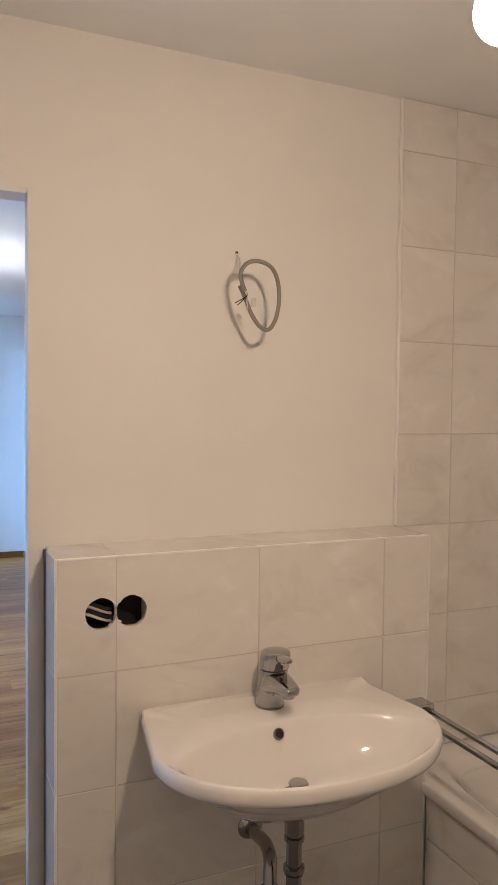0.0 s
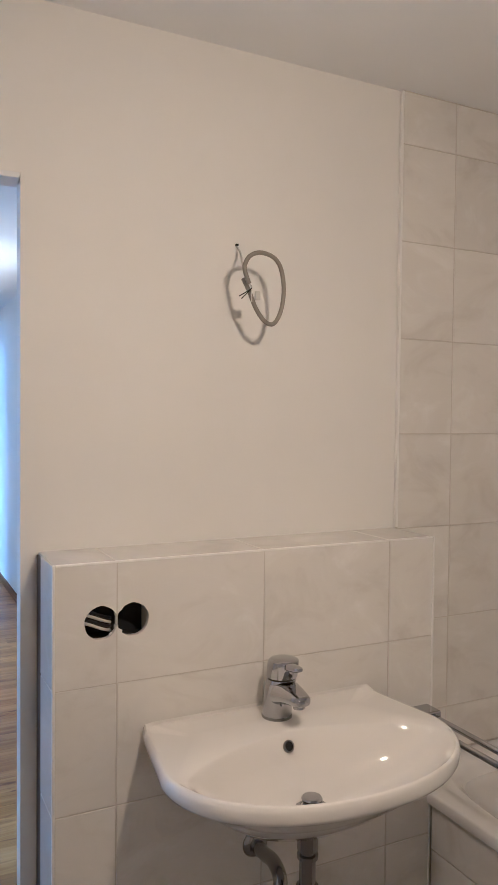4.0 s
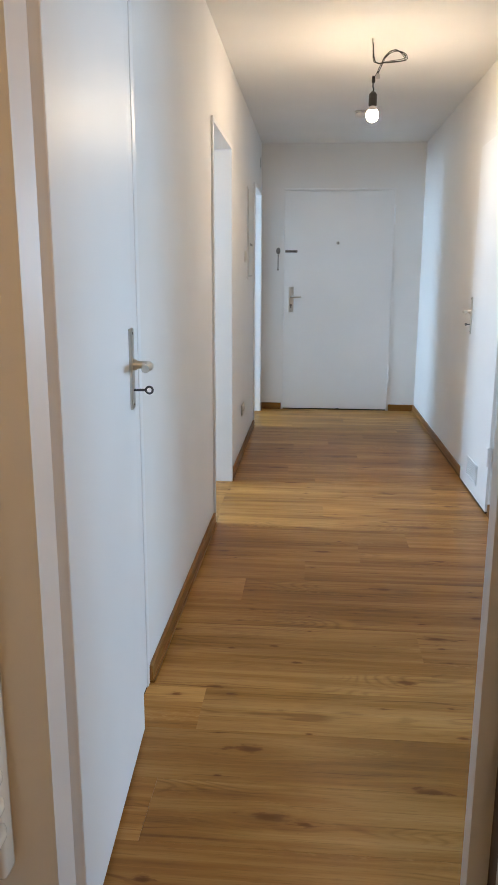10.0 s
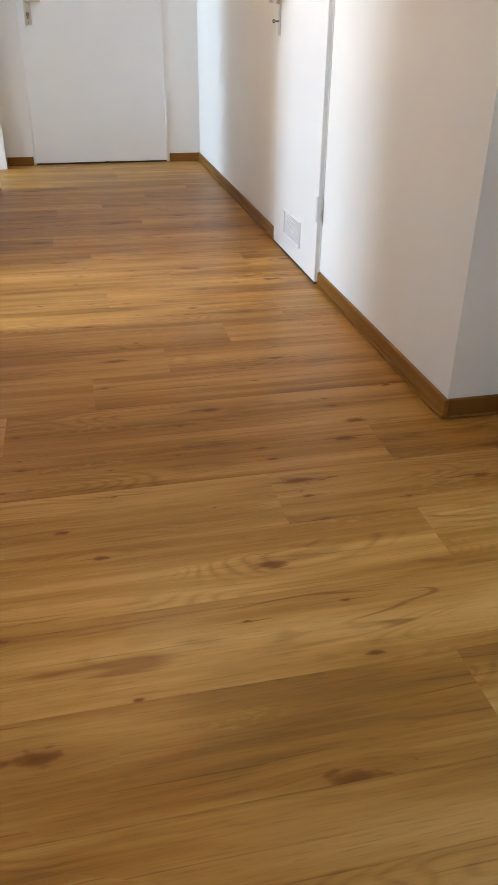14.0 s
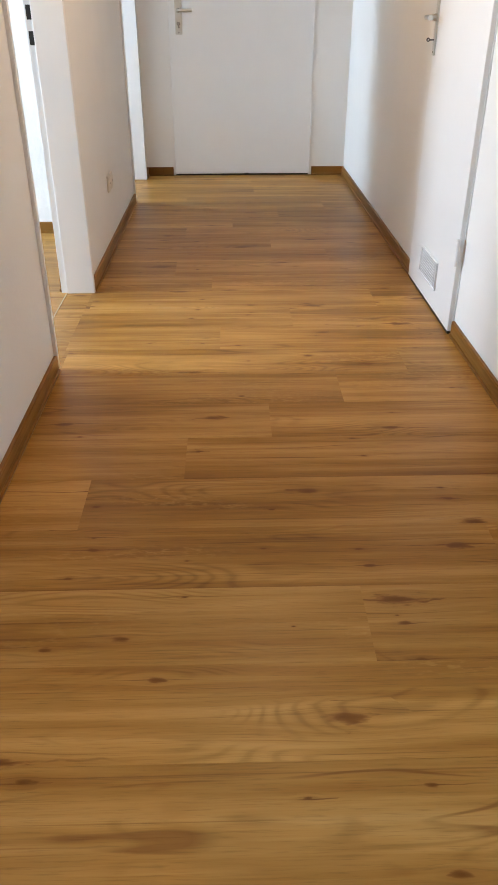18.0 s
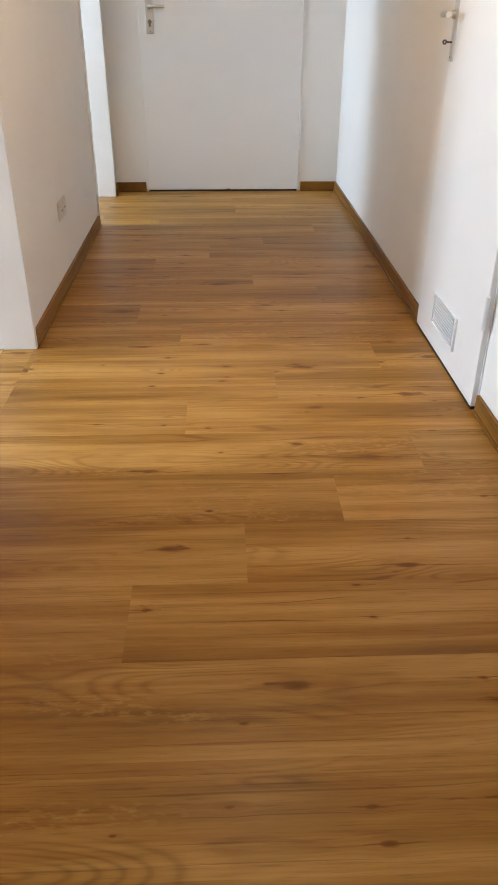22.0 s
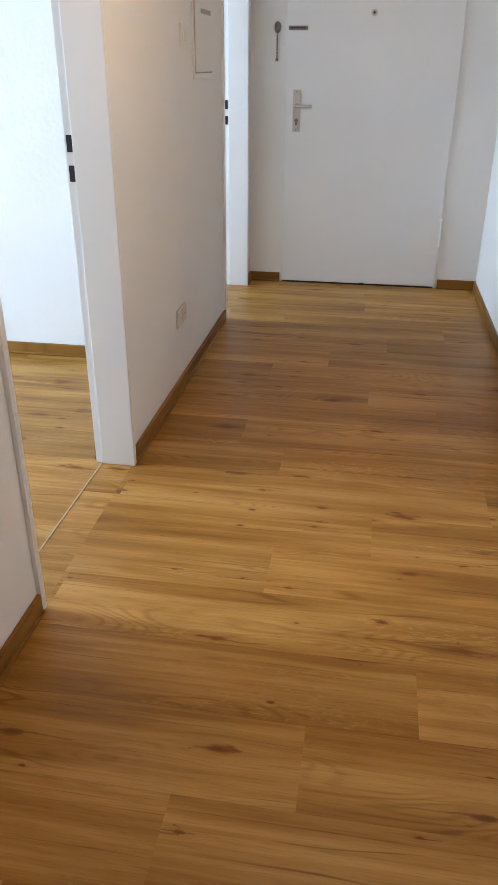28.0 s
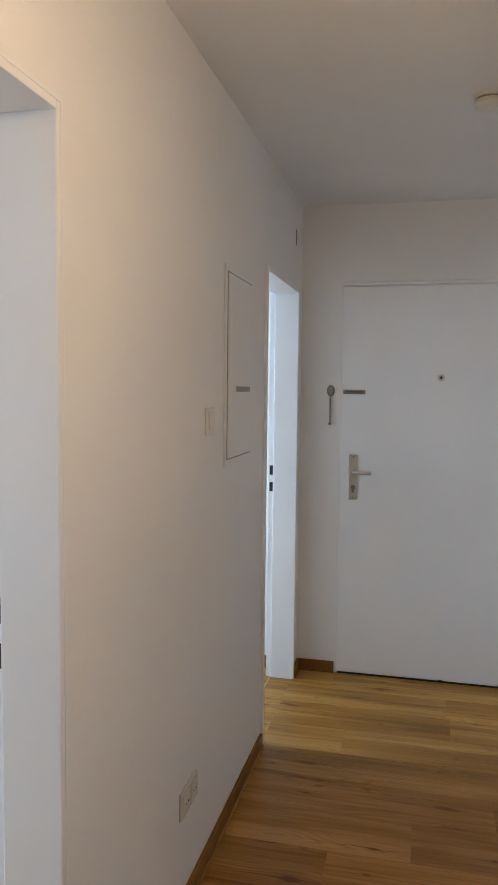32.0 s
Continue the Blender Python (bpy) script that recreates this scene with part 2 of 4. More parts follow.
def tile_mat():
    m = material("cream_marbled_tile", (0.72, 0.67, 0.60), 0.22)
    n = Nodes(m)
    rnd = n.add("ObjectInfo").outputs["Random"]
    cx = n.add("CombineXYZ")
    for i, k in enumerate((17.0, 29.0, 41.0)):
        n.join(n.math("MULTIPLY", rnd, k), cx.inputs[i])
    cloud = n.noise(n.position((1, 1, 1.6), cx.outputs[0]), 5.0, 6, 0.6, 0.8)
    c = n.ramp(cloud, [(0.30, (0.67, 0.635, 0.58)), (0.47, (0.755, 0.725, 0.675)), (0.56, (0.765, 0.735, 0.685)), (0.70, (0.83, 0.805, 0.765))])
    n.colour(n.mix(1.0, c, n.ramp(rnd, [(0.0, grey(0.96)), (1.0, grey(1.02))]), "MULTIPLY"))
    n.bump(cloud, 0.06, 0.003)
    return m


TILE = tile_mat()
# bathroom floor is out of view; darkened so it bounces less light up
BFLOOR = paint("dark_unseen_floor", (0.20, 0.175, 0.15), 0.35, 30.0, 0.1)
GROUT = paint("beige_grout", (0.60, 0.55, 0.49), 0.9, 200.0, 0.3)
SIDEBROWN = paint("dark_brown_strip", (0.13, 0.095, 0.065), 0.9, 120.0, 0.5)
TRIMW = material("white_tile_trim", (0.84, 0.82, 0.78), 0.3)
PORC = material("white_porcelain", (0.83, 0.80, 0.755), 0.07)
PORC.node_tree.nodes["Principled BSDF"].inputs["Coat Weight"].default_value = 0.6
TUBM = material("white_tub_enamel", (0.82, 0.80, 0.77), 0.12)


def metal(name, colour, rough, streak=0.06):
    m = material(name, colour, rough, 1.0)
    n = Nodes(m)
    f = n.noise(n.position(), 60.0, 2)
    n.rough(n.ramp(f, [(0.3, grey(max(rough - streak, 0.02))), (0.7, grey(rough + streak))]))
    return m


CHROME = metal("chrome", (0.47, 0.47, 0.48), 0.06, 0.02)
# chrome darkened to paint the shade under the basin
DIMCHROME = metal("shade_darkened_chrome", (0.33, 0.32, 0.31), 0.10, 0.03)
NICKEL = metal("satin_nickel", (0.60, 0.59, 0.55), 0.28, 0.004)
IRON = metal("dark_iron", (0.10, 0.10, 0.11), 0.35)
PEWTER = metal("dull_pewter", (0.24, 0.225, 0.21), 0.45)
BLACK = material("black_plastic", (0.015, 0.014, 0.014), 0.4)
CABLE = material("grey_cable_sheath", (0.25, 0.225, 0.185), 0.5)
CWHITE = material("white_cable_sheath", (0.62, 0.60, 0.55), 0.5)


def glow(name, colour, strength):
    m = material(name, (0.9, 0.9, 0.88), 0.3)
    b = m.node_tree.nodes["Principled BSDF"]
    b.inputs["Emission Color"].default_value = (*colour, 1)
    b.inputs["Emission Strength"].default_value = strength
    return m


BULB = glow("lit_bulb_glass", (1.0, 0.74, 0.48), 345.0)
GLOBE = glow("lit_warm_bulb_glass", (1.0, 0.60, 0.28), 375.0)
GLASSM = material("window_glass", (1, 1, 1), 0.0)
GLASSM.node_tree.nodes["Principled BSDF"].inputs["Transmission Weight"].default_value = 1.0


# ---- mesh helpers ----
def finish(name, bm, mat, parent=None, label="", smooth=None):
    me = bpy.data.meshes.new(name)
    bmesh.ops.recalc_face_normals(bm, faces=bm.faces)
    if smooth is not None:
        for f in bm.faces:
            f.smooth = True
        me.materials.append(mat)
        bm.to_mesh(me)
        me.set_sharp_from_angle(angle=radians(smooth))
    else:
        me.materials.append(mat)
        bm.to_mesh(me)
    bm.free()
    ob = new(name, me)
    if parent is not None:
        ob.parent = parent
        ob.matrix_parent_inverse = Matrix.Translation(-parent.location)
    if label:
        ob["label"] = label
    return ob


def part(name, bm, mat, parent, label="", smooth=None):
    return finish(name, bm, mat, parent, label, smooth)


def thing(name, at, label, category, group="", kind=""):
    ob = new(name)
    ob.empty_display_size = 0.05
    ob.location = at
    return tagged(ob, label, category, group, kind)


def box(bm, x0, x1, y0, y1, z0, z1, bevel=0.0, seg=2):
    m = Matrix.Translation(((x0 + x1) / 2, (y0 + y1) / 2, (z0 + z1) / 2)) @ Matrix.Diagonal((x1 - x0, y1 - y0, z1 - z0, 1))
    v = bmesh.ops.create_cube(bm, size=1, matrix=m)["verts"]
    if bevel:
        e = list({e for q in v for e in q.link_edges})
        bmesh.ops.bevel(bm, geom=e, offset=bevel, segments=seg, profile=0.5, affect="EDGES")
    return bm


def boxed(*spec, bevel=0.0, seg=2):
    return box(bmesh.new(), *spec, bevel=bevel, seg=seg)


def rod(bm, a, b, r0, r1=None, n=20, caps=True):
    a, b = Vector(a), Vector(b)
    d = b - a
    m = Matrix.Translation((a + b) / 2) @ d.to_track_quat("Z", "Y").to_matrix().to_4x4()
    bmesh.ops.create_cone(bm, cap_ends=caps, segments=n, radius1=r0, radius2=r0 if r1 is None else r1, depth=d.length, matrix=m)
    return bm


def lathe(bm, centre, axis, profile, n=28):
    """Turns (radius, height) pairs round an axis through centre."""
    q = Vector(axis).to_track_quat("Z", "Y").to_matrix()
    c = Vector(centre)
    rings = []
    for r, h in profile:
        if r < 1e-6:
            rings.append([bm.verts.new(c + q @ Vector((0, 0, h)))])
        else:
            rings.append([bm.verts.new(c + q @ Vector((r * math.cos(2 * math.pi * i / n), r * math.sin(2 * math.pi * i / n), h))) for i in range(n)])
    for a, b in zip(rings, rings[1:]):
        for i in range(n):
            j = (i + 1) % n
            if len(a) == 1 and len(b) == 1:
                continue
            if len(a) == 1:
                bm.faces.new((a[0], b[i], b[j]))
            elif len(b) == 1:
                bm.faces.new((a[i], a[j], b[0]))
            else:
                bm.faces.new((a[i], a[j], b[j], b[i]))
    return bm


def tube(bm, points, r, n=10, closed=False, rows=8):
    """A round tube along a smooth line through the points."""
    p = [Vector(q) for q in points]
    k = len(p)
    line = []
    for i in range(k if closed else k - 1):
        if closed:
            a, b, c, d = (p[(i + j - 1) % k] for j in range(4))
        else:
            a, b, c, d = p[max(i - 1, 0)], p[i], p[i + 1], p[min(i + 2, k - 1)]
        for s in range(rows):
            t = s / rows
            line.append(0.5 * (2 * b + (c - a) * t + (2 * a - 5 * b + 4 * c - d) * t * t + (3 * b - a - 3 * c + d) * t ** 3))
    if not closed:
        line.append(p[-1])
    rings, side = [], None
    for i, q in enumerate(line):
        nxt = line[(i + 1) % len(line)] if closed or i + 1 < len(line) else q
        prv = line[i - 1] if closed or i else q
        d = (nxt - prv).normalized()
        side = d.orthogonal().normalized() if side is None else (side - d * side.dot(d)).normalized()
        up = d.cross(side)
        rings.append([bm.verts.new(q + r * (math.cos(2 * math.pi * j / n) * side + math.sin(2 * math.pi * j / n) * up)) for j in range(n)])
    pairs = list(zip(rings, rings[1:])) + ([(rings[-1], rings[0])] if closed else [])
    for a, b in pairs:
        for j in range(n):
            bm.faces.new((a[j], a[(j + 1) % n], b[(j + 1) % n], b[j]))
    if not closed:
        bm.faces.new(rings[0])
        bm.faces.new(rings[-1])
    return bm


def structure(name, bm, mat, label, category="wall"):
    ob = finish(name, bm, mat)
    return tagged(ob, label, category, kind="structure")


# ---- plan ----
XL, XLB = -0.214, -0.345      # hall left wall: hall face, room face
XR, XRB = 1.262, 1.380        # hall right wall
YB, YH = 1.975, 2.030         # wall between bathroom and hall
YE = 8.010                    # end wall with the entrance door
HC, BC = 2.435, 2.375         # ceilings of hall and bathroom
O1 = (4.548, 5.370)           # doorway to the left room
O2 = (7.112, 7.868)           # doorway to the far left room
BD = (-0.168, 0.582)          # bathroom doorway
SD = (4.860, 5.525)           # storage door
LD = (2.160, 2.950)           # closed door behind the bathroom leaf
DH = 1.990                    # doorway height
TOP = 2.62


def wall_y(name, x0, x1, y0, y1, openings, mat, label):
    """A wall that runs along y, with doorways and windows (y0, y1, z0, z1) through it."""
    bm = bmesh.new()
    at = y0
    for a, b, lo, hi in openings:
        if a > at:
            box(bm, x0, x1, at, a, 0, TOP)
        if lo > 0:
            box(bm, x0, x1, a, b, 0, lo)
        box(bm, x0, x1, a, b, hi, TOP)
        at = b
    if at < y1:
        box(bm, x0, x1, at, y1, 0, TOP)
    return structure(name, bm, mat, label)


def wall_x(name, y0, y1, x0, x1, openings, mat, label):
    bm = bmesh.new()
    at = x0
    for a, b, lo, hi in openings:
        if a > at:
            box(bm, at, a, y0, y1, 0, TOP)
        if lo > 0:
            box(bm, a, b, y0, y1, 0, lo)
        box(bm, a, b, y0, y1, hi, TOP)
        at = b
    if at < x1:
        box(bm, at, x1, y0, y1, 0, TOP)
    return structure(name, bm, mat, label)


wall_y("wall_hall_left", XLB, XL, YH, YE, [(*LD, 0, DH), (*O1, 0, DH), (*O2, 0, DH)], WALL, "white painted hall wall with doorways")
wall_y("wall_hall_right", XR, XRB, 3.595, YE, [(*SD, 0, DH)], WALL, "white painted hall wall with a storage door")
wall_x("wall_entrance", YE, YE + 0.16, -3.6, 2.3, [(0.03, 0.975, 0, 2.0)], WALL, "white painted end wall around the entrance door")
wall_x("wall_return", 3.595, 3.715, XRB, 1.64, [], WALL, "white painted return wall of the hall niche")
wall_y("wall_niche", 1.64, 1.76, YH, 3.715, [(2.28, 3.20, 0, DH)], WALL, "white painted niche wall with a doorway")
wall_x("wall_bathroom_front", YB + 0.025, YH, -0.40, 2.50, [(*BD, 0, DH)], WALL, "white hall side of the bathroom wall")
wall_x("wall_bathroom_inner", YB, YB + 0.025, -0.40, 2.50, [(*BD, 0, DH)], BATH, "cream painted bathroom wall around the doorway")
wall_y("wall_bathroom_left", -0.40, -0.275, -0.70, YB, [], BATH, "cream painted bathroom side wall")
wall_y("wall_bathroom_right", 2.36, 2.50, -0.70, YB, [], BATH, "cream painted bathroom wall over the tub")
wall_x("wall_bathroom_back", -0.82, -0.70, -0.40, 2.50, [], BATH, "cream painted bathroom rear wall")
structure("ceiling_hall", boxed(XL, 1.64, YH, YE, HC, TOP - 0.002), CEIL, "white painted hall ceiling", "ceiling")
structure("ceiling_bathroom", boxed(-0.275, 2.36, -0.70, YB, BC, TOP - 0.002), CEIL, "white painted bathroom ceiling", "ceiling")

# rooms beyond the doorways
wall_x("wall_left_room_far", 6.40, 6.50, -4.0, XLB, [], CHIP, "white woodchip wall of the left room")
wall_x("wall_left_room_near", 2.60, 2.72, -4.0, XLB, [], CHIP, "white woodchip wall of the left room")
wall_y("wall_left_room_window", -4.12, -4.0, 2.60, 6.50, [(4.26, 5.60, 0.85, 2.25)], CHIP, "white outer wall with a window")
structure("ceiling_left_room", boxed(-4.0, XLB, 2.72, 6.40, HC, TOP - 0.002), CEIL, "white ceiling of the left room", "ceiling")
wall_y("wall_far_room_window", -3.6, -3.48, 6.50, YE, [(6.80, 7.90, 0.85, 2.25)], CHIP, "white outer wall with a window")
structure("ceiling_far_room", boxed(-3.48, XLB, 6.50, YE, HC, TOP - 0.002), CEIL, "white ceiling of the far room", "ceiling")
wall_y("wall_right_room_window", 5.0, 5.12, YH, 4.5, [(2.22, 3.68, 0.85, 2.05)], CHIP, "white outer wall with a window")
wall_x("wall_right_room_far", 4.4, 4.5, 1.76, 5.0, [], CHIP, "white wall of the right room")
wall_x("wall_right_room_near", YH - 0.11, YH, 2.50, 5.12, [], CHIP, "white wall of the right room")
wall_y("wall_right_room_inner", 1.64, 1.76, 3.715, 4.5, [], CHIP, "white inner wall of the right room")
structure("ceiling_right_room", boxed(1.76, 5.0, YH, 4.4, HC, TOP - 0.002), CEIL, "white ceiling of the right room", "ceiling")
structure("floor_base", boxed(-4.2, 5.2, -0.9, 8.3, -0.12, -0.008), BASE, "dark underlay beneath the planks", "floor")
structure("floor_bathroom", boxed(-0.275, 2.36, -0.70, YB, -0.008, 0.0), BFLOOR, "unseen bathroom floor kept dark to bounce less light", "floor")


# ---- windows of the rooms ----
def window_unit(name, x0, x1, y0, y1, z0, z1):
    w = thing(name, ((x0 + x1) / 2, (y0 + y1) / 2, z0), "white framed window with clear glass", "window", kind="structure")
    f = 0.06
    for lo, hi, a, b in ((z0, z0 + f, y0, y1), (z1 - f, z1, y0, y1), (z0 + f, z1 - f, y0, y0 + f), (z0 + f, z1 - f, y1 - f, y1)):
        part("window_frame", boxed(x0, x1, a, b, lo, hi), STEELP, w)
    pane = part("pane", boxed((x0 + x1) / 2 - 0.004, (x0 + x1) / 2 + 0.004, y0 + f, y1 - f, z0 + f, z1 - f), GLASSM, w)
    pane.visible_shadow = False


window_unit("window_1", -4.10, -4.04, 4.26, 5.60, 0.85, 2.25)
window_unit("window_2", -3.58, -3.52, 6.80, 7.90, 0.85, 2.25)
window_unit("window_3", 5.04, 5.10, 2.22, 3.68, 0.85, 2.05)


# ---- door frames and doors ----
def steel_frame(name, axis, lo, hi, f0, f1, top, rebate_side, label, strikes=None, flange=0.022, lip=0.005, depth=0.045, step=0.014, gasket=True, bare=None, front=None):
    """A folded steel door frame lining a doorway. axis: the way the wall runs. f0, f1: its two wall faces.
    rebate_side: the face (f0 or f1) at which the rebate for the leaf lies."""
    mid = (lo + hi) / 2
    at = (mid, (f0 + f1) / 2, 0) if axis == "x" else ((f0 + f1) / 2, mid, 0)
    fr = thing(name, at, label, "door frame", kind="structure")

    def put(nm, a0, a1, c0, c1, z0, z1, mat=STEELP, lab="", bev=0.0015):
        spec = (a0, a1, c0, c1, z0, z1) if axis == "x" else (c0, c1, a0, a1, z0, z1)
        return part(nm, boxed(*spec, bevel=bev), mat, fr, lab)

    th = 0.016
    inner = sorted((rebate_side, rebate_side + depth if rebate_side == f0 else rebate_side - depth))
    main = (inner[1], f1) if rebate_side == f0 else (f0, inner[0])
    front = lip if front is None else front
    d0, d1 = f0 - (0 if bare == f0 else lip), f1 + front
    m0, m1 = (main[0], d1) if rebate_side == f0 else (d0, main[1])
    r0, r1 = (d0, inner[1]) if rebate_side == f0 else (inner[0], d1)
    for sgn, edge in ((1, lo), (-1, hi)):
        j = sorted((edge, edge + sgn * th))
        k = sorted((edge, edge + sgn * (th - step + 0.001)))
        put("jamb", j[0], j[1], m0, m1, 0.0, top, bev=0.003)
        put("rebate", k[0], k[1], r0, r1, 0.0, top)
        g = sorted((edge + sgn * (th - step + 0.001), edge + sgn * (th - 0.002)))
        seat = inner[1] if rebate_side == f0 else inner[0]
        q = sorted((seat, seat - 0.007 if rebate_side == f0 else seat + 0.007))
        if gasket:
            put("gasket", g[0], g[1], q[0], q[1], 0.0, top - th, GASKET, "grey rubber gasket", 0)
        fl = sorted((edge - sgn * flange, edge))
        for face, out in ((f0, -1), (f1, 1)):
            if face == bare:
                continue
            w = sorted((face, face + out * (front if out > 0 else lip)))
            put("flange", fl[0], fl[1], w[0], w[1], 0.0, top + flange, bev=0.001)
    put("head", lo + th, hi - th, m0, m1, top - th, top)
    put("head_rebate", lo + 0.003, hi - 0.003, r0, r1, top - 0.003, top, bev=0)
    for face, out in ((f0, -1), (f1, 1)):
        if face == bare:
            continue
        w = sorted((face, face + out * (front if out > 0 else lip)))
        put("head_flange", lo, hi, w[0], w[1], top, top + flange, bev=0.001)
    if strikes:
        edge, sgn = strikes
        c = (inner[0] + inner[1]) / 2
        # dark plates paint the shade inside the latch slots
        for z0, z1 in ((1.060, 1.108), (0.975, 1.022)):
            e = sorted((edge + sgn * (th - step + 0.001), edge + sgn * (th - step + 0.0035)))
            put("slot_shade_plate", e[0], e[1], c - 0.0085, c + 0.0085, z0, z1, GAP, "dark plate painting the shade of a latch slot", 0)
    return fr


bath_frame = steel_frame("door_frame_bathroom", "x", BD[0] + 0.015, BD[1], YB, YH, DH, YH, "white enamelled steel frame of the bathroom doorway", depth=0.019, gasket=False, flange=0.016, lip=0.003, bare=YB)
# its jambs and head widen a little towards the bathroom
for o in bath_frame.children:
    for v in o.data.vertices:
        if v.co.y < YB + 0.012:
            if o.name.startswith("jamb"):
                v.co.x += 0.002 if v.co.x > 0.3 else -0.018
            if o.name.startswith(("jamb", "head")):
                v.co.y -= 0.0022
                v.co.z += 0.010 if v.co.z > 1.9 else 0.0
steel_frame("door_frame_left_room", "y", *O1, XLB, XL, DH, XLB, "white enamelled steel frame of an open doorway without a leaf", (O1[1], -1), gasket=False, depth=0.021, step=0.010, flange=0.008, front=0.012)
steel_frame("door_frame_far_room", "y", *O2, XLB, XL, DH, XLB, "white enamelled steel frame of a narrow open doorway", (O2[1], -1), gasket=False, depth=0.021, step=0.010, flange=0.008, front=0.012)
steel_frame("door_frame_behind_leaf", "y", *LD, XLB, XL, DH, XL, "white enamelled steel frame behind the open bathroom door", depth=0.03, gasket=False, flange=0.036, lip=0.003)
# plaster of the bathroom wall runs over the frame's edge
bm = bmesh.new()
for a, b in ((-0.2745, BD[0] + 0.012), (BD[1] - 0.0145, BD[1] + 0.012)):
    box(bm, a, b, YB - 0.003, YB - 0.0005, 0, DH + 0.05)
box(bm, BD[0] + 0.012, BD[1] - 0.0145, YB - 0.003, YB - 0.0005, DH + 0.006, DH + 0.05)
structure("trim_bathroom_doorway", bm, BATH, "cream plaster edge round the bathroom doorway", "trim")
steel_frame("door_frame_storage", "y", *SD, XR, XRB, DH, XR, "white enamelled steel frame of the storage door", depth=0.03, flange=0.028)
steel_frame("door_frame_niche", "y", 2.28, 3.20, 1.64, 1.76, DH, 1.76, "white enamelled steel frame of the niche doorway")


def lever(th, plate_at, out, run, plate, lever_z, length, key=False, label="satin nickel lever on a narrow plate"):
    """Plate, lever and key on a door face. out: the way off the leaf; run: the way the lever points; plate: half width, z0, z1."""
    o, r = Vector(out), Vector(run)
    p = Vector(plate_at)
    hw, z0, z1 = plate
    a, b = p - r * hw, p + r * hw + o * 0.007
    lo, hi = [min(a[i], b[i]) for i in range(2)], [max(a[i], b[i]) for i in range(2)]
    pl = part("handle_plate", boxed(lo[0], hi[0], lo[1], hi[1], z0, z1, bevel=0.002), NICKEL, th, label)
    c = Vector((p.x, p.y, lever_z))
    bm = bmesh.new()
    lathe(bm, c + o * 0.006, out, [(0.0, 0), (0.014, 0), (0.0135, 0.008), (0.010, 0.012), (0.0095, 0.032)], 18)
    tube(bm, [c + o * 0.032, c + o * 0.046 + r * 0.004, c + o * 0.052 + r * 0.028, c + o * 0.052 + r * (length * 0.6), c + o * 0.050 + r * length], 0.0098, 12)
    part("lever", bm, NICKEL, pl, "satin nickel lever", 40)
    for z in (z0 + 0.012, z1 - 0.012):
        bm = bmesh.new()
        lathe(bm, Vector((p.x, p.y, z)) + o * 0.0068, out, [(0, 0), (0.0038, 0), (0.003, 0.0015), (0, 0.0017)], 12)
        part("screw", bm, PEWTER, pl, "", 40)
    return pl


def key_in(pl, at, out, label="dark iron key in the lock", size=1.0):
    o, p = Vector(out), Vector(at)
    bm = bmesh.new()
    rod(bm, p, p + o * 0.030 * size, 0.0032, n=10)
    ring = [p + o * 0.038 * size + o * (0.0085 * size * math.cos(a)) + Vector((0, 0, 0.0085 * size * math.sin(a))) for a in np.linspace(0, 2 * math.pi, 13)[:-1]]
    tube(bm, ring, 0.0028, 8, True, 3)
    part("key", bm, IRON, pl, label, 40)


# bathroom leaf, open against the left wall
leaf = thing("bathroom_door", (-0.185, 2.06, 0), "white lacquered bathroom door standing open against the hall wall", "door")
LX0, LX1, LY0, LY1 = -0.166, -0.126, 2.036, 2.718
part("leaf", boxed(LX0, LX1, LY0, LY1, 0.010, 1.985, bevel=0.003), LACQ, leaf)
pl = lever(leaf, (LX1, 2.672, 1.05), (1, 0, 0), (0, -1, 0), (0.019, 0.945, 1.145), 1.055, 0.085)
pl["label"] = "satin nickel narrow door plate"
key_in(pl, (LX1 + 0.007, 2.672, 0.992), (1, 0, 0))
for z in (0.30, 1.72):
    bm = bmesh.new()
    rod(bm, (LX0 - 0.006, LY0 - 0.004, z), (LX0 - 0.006, LY0 - 0.004, z + 0.09), 0.007, n=14)
    part("hinge", bm, STEELP, leaf, "white enamelled hinge", 40)
# swung a few degrees past square, towards the wall
leaf.location = (LX1, LY0, 0)
for o in leaf.children:
    o.matrix_parent_inverse = Matrix.Translation(-leaf.location)
leaf.rotation_euler = (0, 0, radians(3.6))

# closed leaf behind it
shut = thing("closed_room_door", (XL, 2.48, 0), "white lacquered closed door behind the bathroom leaf", "door")
part("leaf", boxed(XL - 0.034, XL + 0.002, LD[0] + 0.006, LD[1] - 0.006, 0.010, DH - 0.008, bevel=0.002), LACQ, shut)

# storage door
store = thing("storage_door", (XR, 5.18, 0), "white lacquered storage door with a vent grille near its foot", "door")
SX = 1.240
part("leaf", boxed(SX, SX + 0.018, SD[0] - 0.022, SD[1] + 0.028, 0.012, DH + 0.012, bevel=0.003), LACQ, store)
part("leaf_core", boxed(SX + 0.018, SX + 0.042, SD[0] + 0.006, SD[1] - 0.006, 0.012, DH - 0.006), LACQ, store)
pl = lever(store, (SX, 5.524, 1.05), (-1, 0, 0), (0, -1, 0), (0.015, 0.928, 1.150), 1.062, 0.085)
key_in(pl, (SX - 0.007, 5.524, 0.984), (-1, 0, 0), "small dark key in the lock", 0.6)
# solid black strip paints the shade between leaf and floor
part("bottom_shade", boxed(SX + 0.003, SX + 0.036, SD[0] - 0.018, SD[1] + 0.016, 0.0005, 0.0115), BLACK, store, "black strip painting the shade under the leaf")
